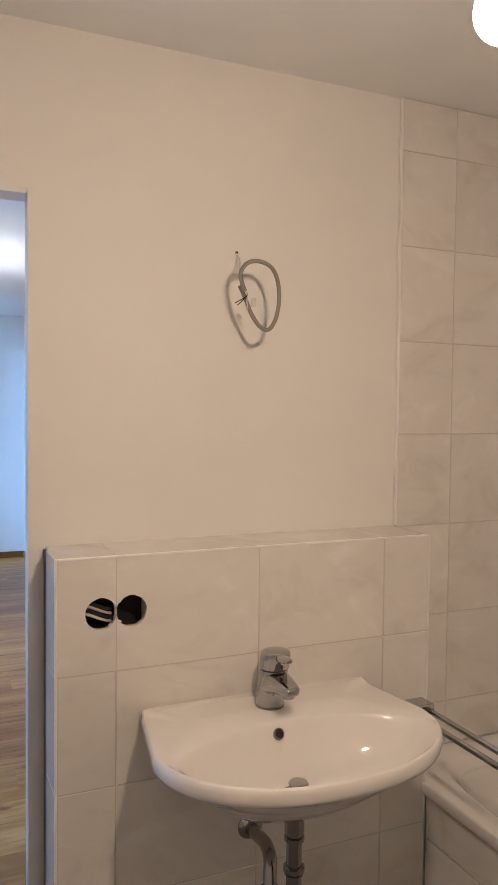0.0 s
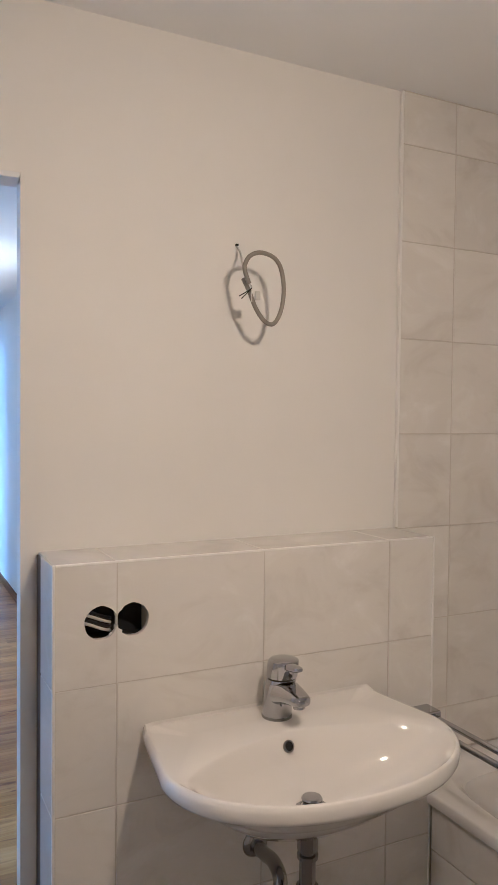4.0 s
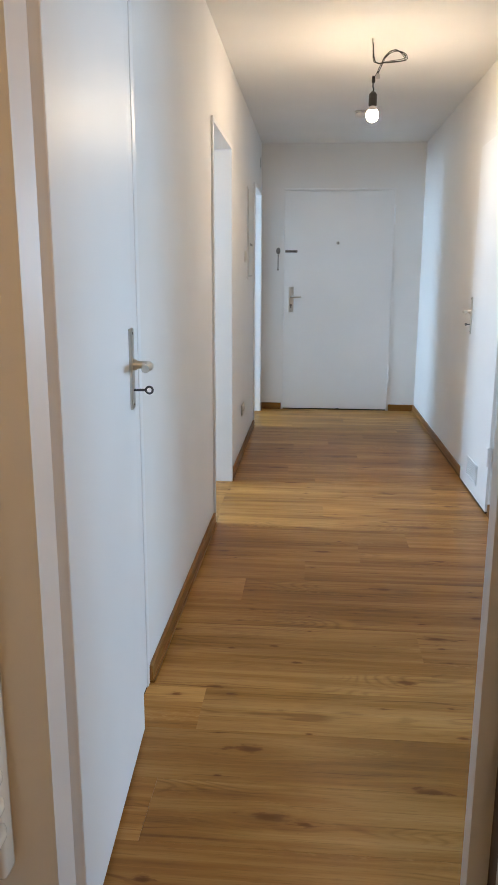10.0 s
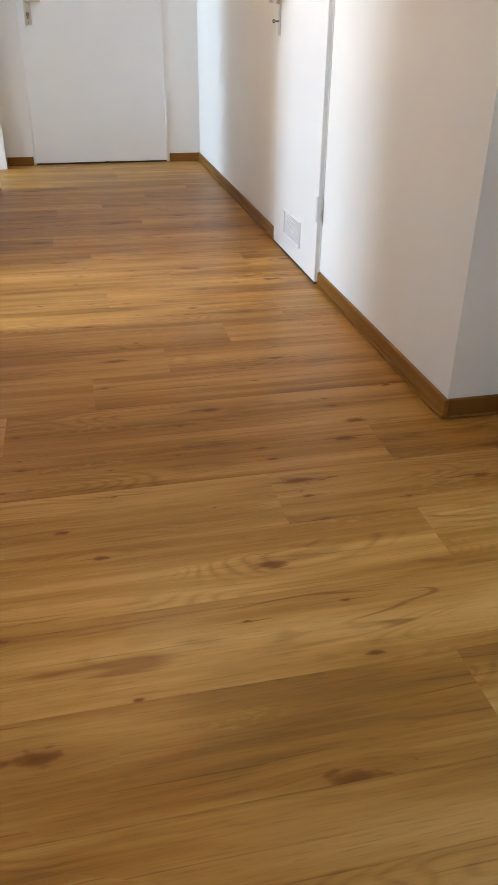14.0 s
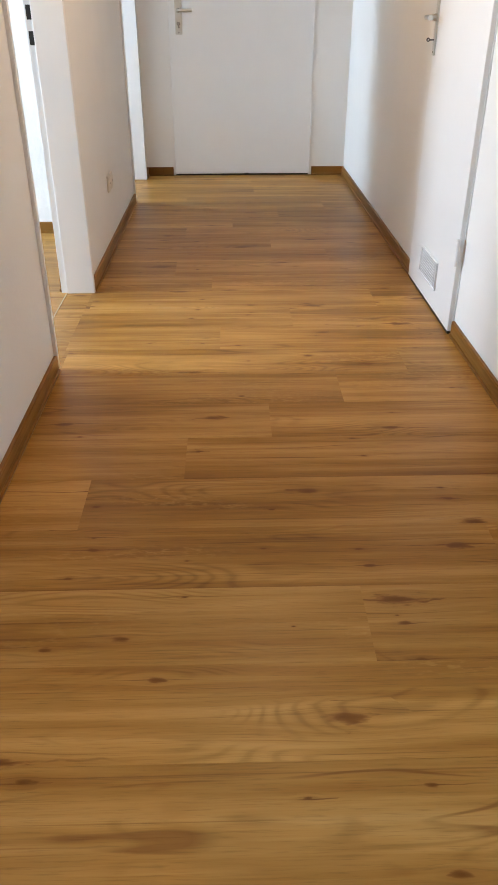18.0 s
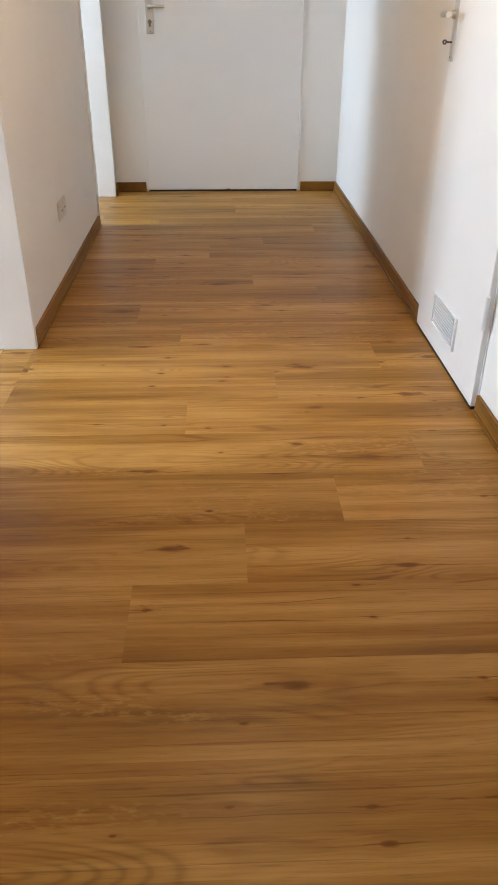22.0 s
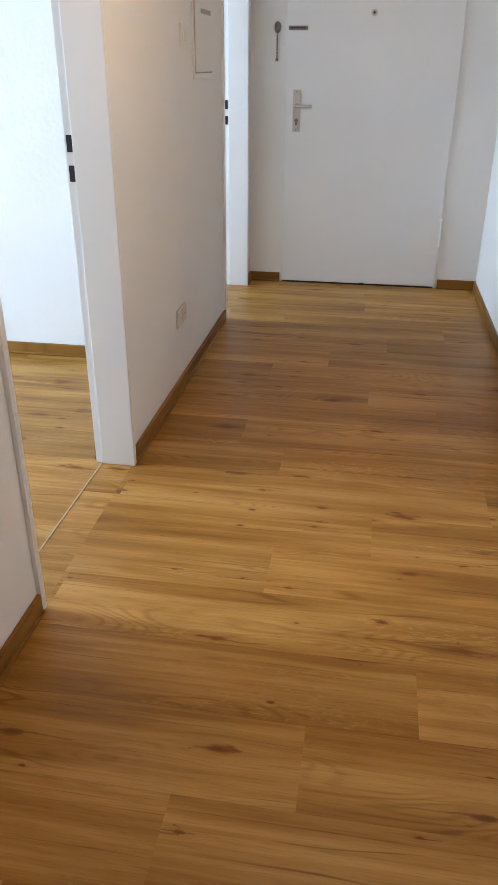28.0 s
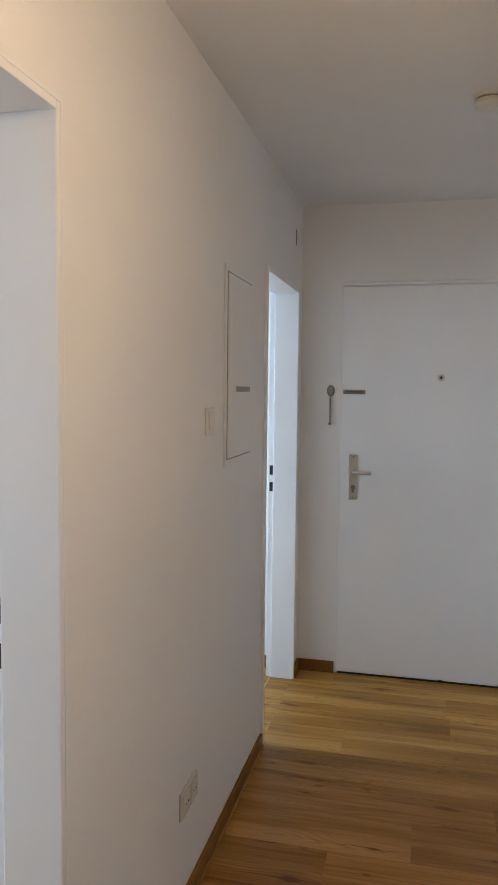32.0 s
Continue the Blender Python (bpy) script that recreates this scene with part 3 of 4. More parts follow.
grille = part("vent_grille", boxed(SX - 0.004, SX, 5.070, 5.342, 0.094, 0.210, bevel=0.0015), LACQ, store, "white louvred vent grille")
for y0, y1, z0, z1 in ((5.070, 5.342, 0.203, 0.210), (5.070, 5.342, 0.094, 0.101), (5.070, 5.077, 0.101, 0.203), (5.335, 5.342, 0.101, 0.203)):
    part("grille_rim", boxed(SX - 0.008, SX - 0.0035, y0, y1, z0, z1, bevel=0.0012), LACQ, grille)
for k in range(9):
    z = 0.1035 + k * 0.0110
    bm = boxed(-0.0008, 0.0008, 5.094, 5.318, -0.0052, 0.0052)
    bmesh.ops.transform(bm, matrix=Matrix.Translation((SX - 0.0065, 0, z + 0.005)) @ Matrix.Rotation(radians(-28), 4, "Y"), verts=bm.verts)
    part("slat", bm, LACQ, grille)
    # small dark bar paints the shade at the slit's end
    part("slit_shade", boxed(SX - 0.0046, SX - 0.0038, 5.320, 5.333, z, z + 0.006), IRON, grille)
for z in (0.27, 1.70):
    bm = bmesh.new()
    rod(bm, (SX - 0.005, SD[0] - 0.030, z), (SX - 0.005, SD[0] - 0.030, z + 0.10), 0.007, n=14)
    part("hinge", bm, STEELP, store, "white enamelled hinge", 40)

# entrance door
front = thing("entrance_door", (0.5, 8.0, 0), "flat white lacquered entrance door with nickel lever and spy hole", "door")
part("leaf", boxed(0.0, 1.0, 7.999, 8.022, 0.012, 2.022, bevel=0.003), LACQ, front)
part("leaf_core", boxed(0.036, 0.97, 8.022, 8.06, 0.012, 1.994), LACQ, front)
part("bottom_seal", boxed(0.004, 0.996, 8.004, 8.02, 0.0005, 0.012), BLACK, front, "black seal under the leaf")
part("seal_clip", boxed(0.522, 0.548, 7.994, 8.004, 0.004, 0.017, bevel=0.002), BLACK, front, "small dark clip at the seal")
part("head_moulding", boxed(-0.004, 1.012, 8.0, 8.0095, 2.027, 2.046, bevel=0.003), STEELP, front)
for z in (0.27, 1.735):
    bm = bmesh.new()
    rod(bm, (1.004, 7.997, z), (1.004, 7.997, z + 0.17), 0.007, n=14)
    part("hinge", bm, STEELP, front, "white enamelled hinge", 40)
pl = lever(front, (0.070, 8.0, 1.05), (0, -1, 0), (1, 0, 0), (0.0235, 0.930, 1.165), 1.075, 0.095, label="broad satin nickel lock plate")
bm = bmesh.new()
lathe(bm, (0.070, 7.993, 0.995), (0, -1, 0), [(0, 0.004), (0.008, 0.004), (0.009, 0.001), (0.012, 0), (0, 0)], 16)
part("lock_cylinder", bm, PEWTER, pl, "dark lock cylinder", 40)
part("cylinder_slot", boxed(0.064, 0.076, 7.986, 7.9925, 0.968, 0.993, bevel=0.003), PEWTER, pl, "dark lock cylinder")
bm = bmesh.new()
lathe(bm, (0.497, 8.0, 1.563), (0, -1, 0), [(0, 0), (0.018, 0), (0.017, 0.003), (0.010, 0.005), (0.008, 0.003), (0, 0.003)], 20)
spy = part("spy_hole", bm, NICKEL, front, "round nickel spy hole", 40)
bm = bmesh.new()
lathe(bm, (0.497, 7.9965, 1.563), (0, -1, 0), [(0, 0.0), (0.007, 0.0), (0.005, 0.001), (0, 0.0015)], 14)
part("lens", bm, BLACK, spy, "dark lens", 40)
rail = part("chain_rail", boxed(0.010, 0.124, 7.990, 8.0, 1.476, 1.499, bevel=0.004), PEWTER, front, "dull metal rail of the door chain")
part("rail_slot", boxed(0.022, 0.112, 7.9885, 7.991, 1.4845, 1.4905), BLACK, rail)
chain = thing("door_chain", (-0.055, YE, 1.45), "dull metal door chain hanging from its holder on the wall", "door chain")
bm = bmesh.new()
lathe(bm, (-0.055, YE, 1.492), (0, -1, 0), [(0, 0), (0.020, 0), (0.020, 0.006), (0.014, 0.016), (0, 0.019)], 20)
bmesh.ops.scale(bm, vec=(1, 1, 1.5), verts=bm.verts, space=Matrix.Translation((0.055, -YE, -1.492)))
part("holder", bm, PEWTER, chain, "", 50)
for i in range(14):
    z = 1.455 - i * 0.0088
    ring = [Vector((-0.056 + (0.0035 * math.cos(a) if i % 2 else 0), YE - 0.012 + (0 if i % 2 else 0.0035 * math.cos(a)), z + 0.0065 * math.sin(a))) for a in np.linspace(0, 2 * math.pi, 9)[:-1]]
    part("link", tube(bmesh.new(), ring, 0.0023, 6, True, 1), PEWTER, chain, "", 50)
bm = bmesh.new()
lathe(bm, (-0.056, YE - 0.012, 1.334), (0, 0, -1), [(0, 0), (0.005, 0.002), (0.009, 0.010), (0.008, 0.018), (0, 0.020)], 14)
part("end_knob", bm, PEWTER, chain, "", 50)

# pale joint strips in the two doorways
for a, b in (O1, O2):
    structure("threshold_strip", boxed(-0.329, -0.325, a + 0.004, b - 0.004, 0.0, 0.0025), SILIC, "thin pale joint strip across the doorway floor", "threshold")


# ---- skirting ----
def skirt(name, x0, x1, y0, y1, along, groove):
    """An oak skirting board with a small quarter bead at its foot."""
    s = thing(name, ((x0 + x1) / 2, (y0 + y1) / 2, 0), "oak-look skirting board along the white wall", "skirting", kind="structure")
    mat = SKIRT_X if along == "x" else SKIRT_Y
    part("board", boxed(x0, x1, y0, y1, 0.0, 0.060, bevel=0.003), mat, s)
    gx, gy = groove
    part("foot_bead", boxed(x0 + min(gx, 0), x1 + max(gx, 0), y0 + min(gy, 0), y1 + max(gy, 0), 0.0, 0.012, bevel=0.004), mat, s)
    return s


T = 0.013
skirt("baseboard", XL, XL + T, LD[1] + 0.024, O1[0] - 0.009, "y", (0.006, 0))
skirt("baseboard", XL, XL + T, O1[1] + 0.009, O2[0] - 0.009, "y", (0.006, 0))
skirt("baseboard", XL, XL + T, O2[1] + 0.009, YE - T, "y", (0.006, 0))
skirt("baseboard", XL, -0.014, YE - T, YE, "x", (0, -0.006))
skirt("baseboard", 1.020, XR, YE - T, YE, "x", (0, -0.006))
skirt("baseboard", XR - T, XR, SD[1] + 0.030, YE - T, "y", (-0.006, 0))
skirt("baseboard", XR - T, XR, 3.595 - T, SD[0] - 0.036, "y", (-0.006, 0))
skirt("baseboard", XR, 1.62, 3.595 - T, 3.595, "x", (0, -0.006))
skirt("baseboard", BD[1] + 0.024, 1.64, YH, YH + T, "x", (0, 0.006))
skirt("baseboard", -3.99, XLB, 6.40 - T, 6.40, "x", (0, -0.006))
skirt("baseboard", XLB - T, XLB, O1[1] + 0.009, 6.40 - T, "y", (-0.006, 0))
skirt("baseboard", XLB - T, XLB, 6.50, O2[0] - 0.009, "y", (-0.006, 0))
skirt("baseboard", -3.4, XLB, YE - T, YE, "x", (0, -0.006))

# ---- fittings of the hall ----
fuse = thing("fuse_box", (XL, 6.68, 1.252), "white painted flush fuse box door with a slot handle", "fuse box")
part("frame", boxed(XL, XL + 0.006, 6.490, 6.870, 1.240, 1.900, bevel=0.002), WALL, fuse)
part("gap", boxed(XL + 0.006, XL + 0.0066, 6.510, 6.850, 1.262, 1.880), GASKET, fuse, "thin dark gap round the door")
fdoor = part("door", boxed(XL + 0.0066, XL + 0.012, 6.516, 6.844, 1.268, 1.874, bevel=0.002), WALL, fuse)
part("slot_handle", boxed(XL + 0.012, XL + 0.0150, 6.61, 6.80, 1.488, 1.506, bevel=0.001), GASKET, fdoor, "grey slot handle")


def wall_plate(name, y0, y1, z0, z1, label, cat, mat=PLAST):
    p = thing(name, (XL, (y0 + y1) / 2, z0), label, cat)
    part("frame", boxed(XL, XL + 0.008, y0, y1, z0, z1, bevel=0.003), mat, p)
    return p


sw = wall_plate("light_switch", 6.283, 6.363, 1.360, 1.440, "white square light switch", "light switch")
for y0, y1 in ((6.295, 6.3222), (6.3238, 6.351)):
    part("rocker", boxed(XL + 0.008, XL + 0.013, y0, y1, 1.372, 1.428, bevel=0.002), PLAST, sw)
so = wall_plate("double_socket", 6.055, 6.207, 0.285, 0.365, "cream double power socket low on the hall wall", "socket", SOCKP)
for yc in (6.095, 6.167):
    ins = part("insert", boxed(XL + 0.008, XL + 0.011, yc - 0.032, yc + 0.032, 0.293, 0.357, bevel=0.002), SOCKP, so)
    bm = bmesh.new()
    lathe(bm, (XL + 0.0112, yc, 0.325), (1, 0, 0), [(0.022, 0), (0.021, 0.0006), (0.019, 0.0002), (0, 0.0001)], 20)
    part("cup", bm, SOCKP, ins, "round socket cup", 50)
    for dy in (-0.0095, 0.0095):
        bm = bmesh.new()
        rod(bm, (XL + 0.0112, yc + dy, 0.325), (XL + 0.0125, yc + dy, 0.325), 0.0026, n=8)
        part("pin_hole", bm, BLACK, ins)
# the cover is added; the bare wall has only a thin dark slot
slot = thing("wall_slot", (XL, 7.81, 2.20), "thin dark wall slot on an added flush cover", "door chime")
part("cover", boxed(XL, XL + 0.002, 7.775, 7.845, 2.195, 2.285, bevel=0.0008), WALL, slot)
part("slot", boxed(XL + 0.002, XL + 0.0035, 7.800, 7.816, 2.203, 2.277), BLACK, slot)

smoke = thing("smoke_detector", (0.602, 6.70, HC), "white round smoke detector on the ceiling", "smoke detector")
part("base", lathe(bmesh.new(), (0.602, 6.70, HC), (0, 0, -1), [(0, 0), (0.052, 0), (0.052, 0.010), (0, 0.010)], 32), PLAST, smoke, "", 40)
part("gap_ring", lathe(bmesh.new(), (0.602, 6.70, HC), (0, 0, -1), [(0.044, 0.010), (0.044, 0.017)], 32), GASKET, smoke, "grey air slots", 40)
part("cap", lathe(bmesh.new(), (0.602, 6.70, HC), (0, 0, -1), [(0, 0.017), (0.050, 0.017), (0.051, 0.026), (0.044, 0.036), (0.030, 0.040), (0, 0.041)], 32), PLAST, smoke, "", 40)

# bare bulb of the hall
hl = thing("hall_bulb_lamp", (0.558, 4.99, HC), "bare lit bulb in a black holder on loose ceiling wires", "ceiling lamp")
BX, BY = 0.562, 4.99
part("bulb", lathe(bmesh.new(), (BX, BY, 2.125), (0, 0, -1), [(0.0262, 0.0305), (0.0305, 0.048), (0.029, 0.062), (0.022, 0.074), (0.010, 0.081), (0, 0.082)], 28), BULB, hl, "glowing warm bulb", 60)
# opaque neck added to keep the bulb's light off the ceiling
part("added_bulb_neck", lathe(bmesh.new(), (BX, BY, 2.125), (0, 0, -1), [(0, 0), (0.0135, 0), (0.016, 0.012), (0.0262, 0.030), (0, 0.0302)], 28), CWHITE, hl, "white opaque neck added to hold back upward light", 60)
part("holder", lathe(bmesh.new(), (BX, BY, 2.188), (0, 0, -1), [(0, 0), (0.008, 0), (0.016, 0.008), (0.021, 0.014), (0.021, 0.066), (0.018, 0.070), (0, 0.070)], 24), BLACK, hl, "black plastic lamp holder", 40)
part("cord", tube(bmesh.new(), [(BX, BY, 2.188), (BX + 0.002, BY, 2.20), (BX - 0.002, BY, 2.215), (BX, BY, 2.232)], 0.0038, 8), BLACK, hl, "", 60)
part("cord_grip", boxed(BX - 0.009, BX + 0.009, BY - 0.007, BY + 0.007, 2.228, 2.262, bevel=0.005), BLACK, hl, "black cord grip")
part("terminal", boxed(BX + 0.012, BX + 0.032, BY - 0.008, BY + 0.006, 2.247, 2.268, bevel=0.002), CWHITE, hl, "white terminal block")
rng = random.Random(4)
for k in range(4):
    j = lambda s: rng.uniform(-s, s)
    pts = [(0.552 + j(0.002), BY + j(0.003), HC), (0.553 + k * 0.001, BY + j(0.004), 2.40), (0.556 + k * 0.002, BY, 2.345 + j(0.006)),
           (0.578 + j(0.006), BY + j(0.01), 2.318 + j(0.004)), (0.640 + j(0.01), BY + j(0.012), 2.327 + j(0.006)), (0.712 + j(0.012), BY + j(0.012), 2.335 + j(0.006)),
           (0.700 + j(0.015), BY + j(0.012), 2.362 + j(0.006)), (0.655 + j(0.008), BY + j(0.01), 2.378 + j(0.008)), (0.620 + j(0.008), BY + j(0.01), 2.345 + j(0.006)), (0.592 + j(0.008), BY, 2.300), (0.576 + j(0.006), BY, 2.262)]
    part("wire", tube(bmesh.new(), pts, 0.0016, 6), BLACK, hl, "loose black wire", 60)
part("ceiling_sleeve", lathe(bmesh.new(), (0.552, BY, HC), (0, 0, -1), [(0, 0), (0.006, 0), (0.004, 0.025), (0, 0.025)], 12), CWHITE, hl, "", 40)


# ---- bathroom: half-height wall, tiles, basin, tub, radiator ----
VX0, VX1, VY, VZ = 0.602, 1.578, 1.800, 1.171
ROWS_V = [0.0, 0.132, 0.393, 0.654, 0.914, VZ]
COLS_V = [VX0 + 0.004, 0.735, 1.081, 1.435, VX1 - 0.004]
HOLES = ((0.7015, 1.045), (0.7695, 1.046))
HR = 0.0350
bm = bmesh.new()
cx0, cx1, cz0, cz1 = 0.655, 0.812, 1.000, 1.096
box(bm, VX0 + 0.006, cx0, VY + 0.0016, YB, 0, VZ - 0.0016)
box(bm, cx1, VX1 - 0.006, VY + 0.0016, YB, 0, VZ - 0.0016)
box(bm, cx0, cx1, VY + 0.0016, YB, 0, cz0)
box(bm, cx0, cx1, VY + 0.0016, YB, cz1, VZ - 0.0016)
box(bm, cx0, cx1, VY + 0.075, YB, cz0, cz1)
for z0, z1 in ((cz0, 1.035), (1.057, cz1)):
    box(bm, 0.7320, 0.7380, VY + 0.0016, VY + 0.014, z0, z1)
ledge = structure("wall_ledge", bm, GROUT, "half-height tiled ledge wall behind the basin", "wall")
tile_meshes = {}


def tile(parent, w, h, m, t=0.006):
    """A tile in the xz plane facing -y, its edges eased; m puts its lower left corner."""
    key = (round(w, 3), round(h, 3), t)
    if key not in tile_meshes:
        e = 0.0012
        v = [(x, y, z) for r, y in (((0, 0, w, h), t), ((0, 0, w, h), 0.0012), ((e, e, w - e, h - e), 0.0)) for x, z in ((r[0], r[1]), (r[2], r[1]), (r[2], r[3]), (r[0], r[3]))]
        f = [(0, 1, 5, 4), (1, 2, 6, 5), (2, 3, 7, 6), (3, 0, 4, 7), (4, 5, 9, 8), (5, 6, 10, 9), (6, 7, 11, 10), (7, 4, 8, 11), (8, 9, 10, 11)]
        me = bpy.data.meshes.new("tile")
        me.from_pydata(v, [], f)
        me.materials.append(TILE)
        tile_meshes[key] = me
    ob = new("tile", tile_meshes[key])
    ob.parent = parent
    ob.matrix_basis = m
    return ob


def holed_tile(parent, x0, x1, z0, z1, hole, r, n=40):
    """A tile with a round hole cut through it."""
    bm = bmesh.new()
    hx, hz = hole
    rings = []
    for y, rr in ((VY, None), (VY, r), (VY + 0.012, r)):
        ring = []
        for i in range(n):
            a = 2 * math.pi * (i + 0.5) / n
            c, s = math.cos(a), math.sin(a)
            if rr is None:
                k = min((x1 - hx if c > 0 else hx - x0) / max(abs(c), 1e-6), (z1 - hz if s > 0 else hz - z0) / max(abs(s), 1e-6))
            else:
                k = min(rr * (1 + 0.012 * math.sin(5 * a) + 0.008 * math.sin(9 * a)), (x1 - hx if c > 0 else hx - x0) / max(abs(c), 1e-6) - 0.0004)
            ring.append(bm.verts.new((hx + k * c, y, hz + k * s)))
        rings.append(ring)
    for a, b in zip(rings, rings[1:]):
        for i in range(n):
            bm.faces.new((a[i], a[(i + 1) % n], b[(i + 1) % n], b[i]))
    for x, z in ((x0, z0), (x1, z0), (x1, z1), (x0, z1)):
        corner = bm.verts.new((x, VY, z))
        onx = [i for i in range(n) if abs(rings[0][i].co.x - x) < 1e-5]
        onz = [i for i in range(n) if abs(rings[0][i].co.z - z) < 1e-5]
        if onx and onz:
            i = min(onx, key=lambda i: abs(rings[0][i].co.z - z))
            j = min(onz, key=lambda j: abs(rings[0][j].co.x - x))
            if i != j:
                bm.faces.new((rings[0][i], corner, rings[0][j]))
    bmesh.ops.recalc_face_normals(bm, faces=bm.faces)
    return part("tile", bm, TILE, parent)


G = 0.0011
for r, (z0, z1) in enumerate(zip(ROWS_V, ROWS_V[1:])):
    for c, (x0, x1) in enumerate(zip(COLS_V, COLS_V[1:])):
        if r == 4 and c < 2:
            holed_tile(ledge, x0 + G, x1 - G, z0 + G, z1 - G, HOLES[c], HR)
        else:
            tile(ledge, x1 - x0 - 2 * G, z1 - z0 - 2 * G, pose(x0 + G, VY, z0 + G))
    tile(ledge, YB - VY - 0.055, z1 - z0 - 2 * G, pose(VX0, YB - 0.050, z0 + G, 0, 0, -90))
    tile(ledge, YB - VY - 0.006, z1 - z0 - 2 * G, pose(VX1, VY + 0.005, z0 + G, 0, 0, 90))
for x0, x1 in zip(COLS_V, COLS_V[1:]):
    tile(ledge, x1 - x0 - 2 * G, YB - VY - 0.007, pose(x0 + G, VY + 0.006, VZ, -90, 0, 0))
part("edge_trim", boxed(VX0 - 0.001, VX0 + 0.005, VY - 0.001, VY + 0.005, 0, VZ + 0.001, bevel=0.002), TRIMW, ledge, "white plastic tile trim")
part("edge_trim", boxed(VX1 - 0.005, VX1 + 0.001, VY - 0.001, VY + 0.005, 0, VZ + 0.001, bevel=0.002), TRIMW, ledge, "white plastic tile trim")
part("edge_trim", boxed(VX0 + 0.006, VX1 - 0.006, VY - 0.001, VY + 0.005, VZ - 0.004, VZ + 0.001, bevel=0.002), TRIMW, ledge, "white plastic tile trim")
part("side_strip", boxed(VX0 + 0.001, VX0 + 0.0058, YB - 0.049, YB - 0.001, 0, VZ - 0.006), SIDEBROWN, ledge, "rough dark brown strip beside the side tiles")
# the two sunk boxes and their loose cables
wiring = thing("open_socket_holes", (0.733, VY + 0.05, 1.0), "two open round socket holes with loose cables inside", "socket hole")
# near-black linings paint the shade inside the sunk boxes
part("box_back", boxed(cx0 + 0.001, cx1 - 0.001, VY + 0.070, VY + 0.074, cz0 + 0.001, cz1 - 0.001), GAP, wiring)
part("box_floor", boxed(cx0 + 0.001, cx1 - 0.001, VY + 0.014, VY + 0.069, cz0 + 0.001, cz0 + 0.004), GAP, wiring)
part("box_roof", boxed(cx0 + 0.001, cx1 - 0.001, VY + 0.014, VY + 0.069, cz1 - 0.004, cz1 - 0.001), GAP, wiring)
for k in range(4):
    z = 1.028 + k * 0.009
    part("cable", tube(bmesh.new(), [(0.660, VY + 0.045, z + 0.013), (0.682, VY + 0.022, z + 0.010), (0.706, VY + 0.020, z), (0.728, VY + 0.034, z - 0.010), (0.735, VY + 0.06, z - 0.016)], 0.0034, 8), CWHITE if k in (0, 2) else BLACK, wiring, "loose cable", 60)
rng = random.Random(9)
for k in range(6):
    a = rng.uniform(-0.9, 0.9) + (3.14 if k % 2 else 0.0)
    hx, hz = HOLES[k % 2]
    b = boxed(-0.004, 0.004, -0.001, 0.004, -0.002, 0.002, bevel=0.001)
    bmesh.ops.transform(b, matrix=Matrix.Translation((hx + HR * 0.97 * math.cos(a), VY + 0.004, hz + HR * 0.97 * math.sin(a))) @ Matrix.Rotation(-a + rng.uniform(-0.4, 0.4) + 1.57, 4, "Y"), verts=b.verts)
    part("plaster_crumb", b, TRIMW, wiring)

# tiled back wall over the tub
TY = 1.963
panel = structure("wall_tub_tiles", boxed(1.584, 2.36, TY + 0.0016, YB - 0.0005, 0.0, BC), GROUT, "cream marbled tiles on the wall over the tub", "wall")
ZT = [0.10, 0.371, 0.636, 0.902, 1.168, 1.433, 1.697, 1.965, 2.230, BC - 0.002]
XT = [1.584, 1.771, 2.146, 2.358]
for z0, z1 in zip(ZT, ZT[1:]):
    for x0, x1 in zip(XT, XT[1:]):
        tile(panel, x1 - x0 - 2 * G, z1 - z0 - 2 * G, pose(x0 + G, TY, z0 + G))
part("edge_trim", boxed(1.577, 1.584, TY - 0.002, YB - 0.001, VZ + 0.002, BC - 0.002, bevel=0.002), TRIMW, panel, "white plastic tile trim")


def outline(inside, cx, cy, n):
    pts = []
    for i in range(n):
        a = 2 * math.pi * i / n
        lo, hi = 0.0, 0.7
        for _ in range(22):
            m = (lo + hi) / 2
            lo, hi = (m, hi) if inside(cx + m * math.cos(a), cy + m * math.sin(a)) else (lo, m)
        pts.append((cx + lo * math.cos(a), cy + lo * math.sin(a)))
    return pts


def loft(bm, rings, cap=True):
    vs = [[bm.verts.new(p) for p in ring] for ring in rings]
    n = len(vs[0])
    for a, b in zip(vs, vs[1:]):
        for i in range(n):
            bm.faces.new((a[i], a[(i + 1) % n], b[(i + 1) % n], b[i]))
    if cap:
        bm.faces.new(vs[0])
        bm.faces.new(vs[-1])
    return bm


# washbasin
BCX, BCY, RZ, NB = 1.080, 1.560, 0.812, 112
basin = thing("washbasin", (BCX, VY, 0.66), "white glossy porcelain washbasin hung on the tiled ledge", "washbasin")


def in_basin(x, y):
    dx = abs(x - BCX)
    if y > VY - 0.002:
        return False
    if y > 1.585:
        return dx < 0.324 - (y - 1.585) * 0.16
    return (dx / 0.324) ** 2.15 + ((1.585 - y) / 0.237) ** 2.15 < 1


def in_bowl(x, y):
    """The bowl: a gently bowed back edge, shoulders that run forward to the sides, a round front."""
    dx = abs(x - BCX) / 0.288
    if y < 1.530:
        return dx ** 2.2 + ((1.530 - y) / 0.170) ** 2.1 < 1
    return dx < 1 and (y - 1.530) / 0.128 < (1 - dx ** 1.6) ** 0.6


full = outline(in_basin, BCX, BCY, NB)
bowl = outline(in_bowl, BCX, BCY, NB)
DR = (1.066, 1.556)


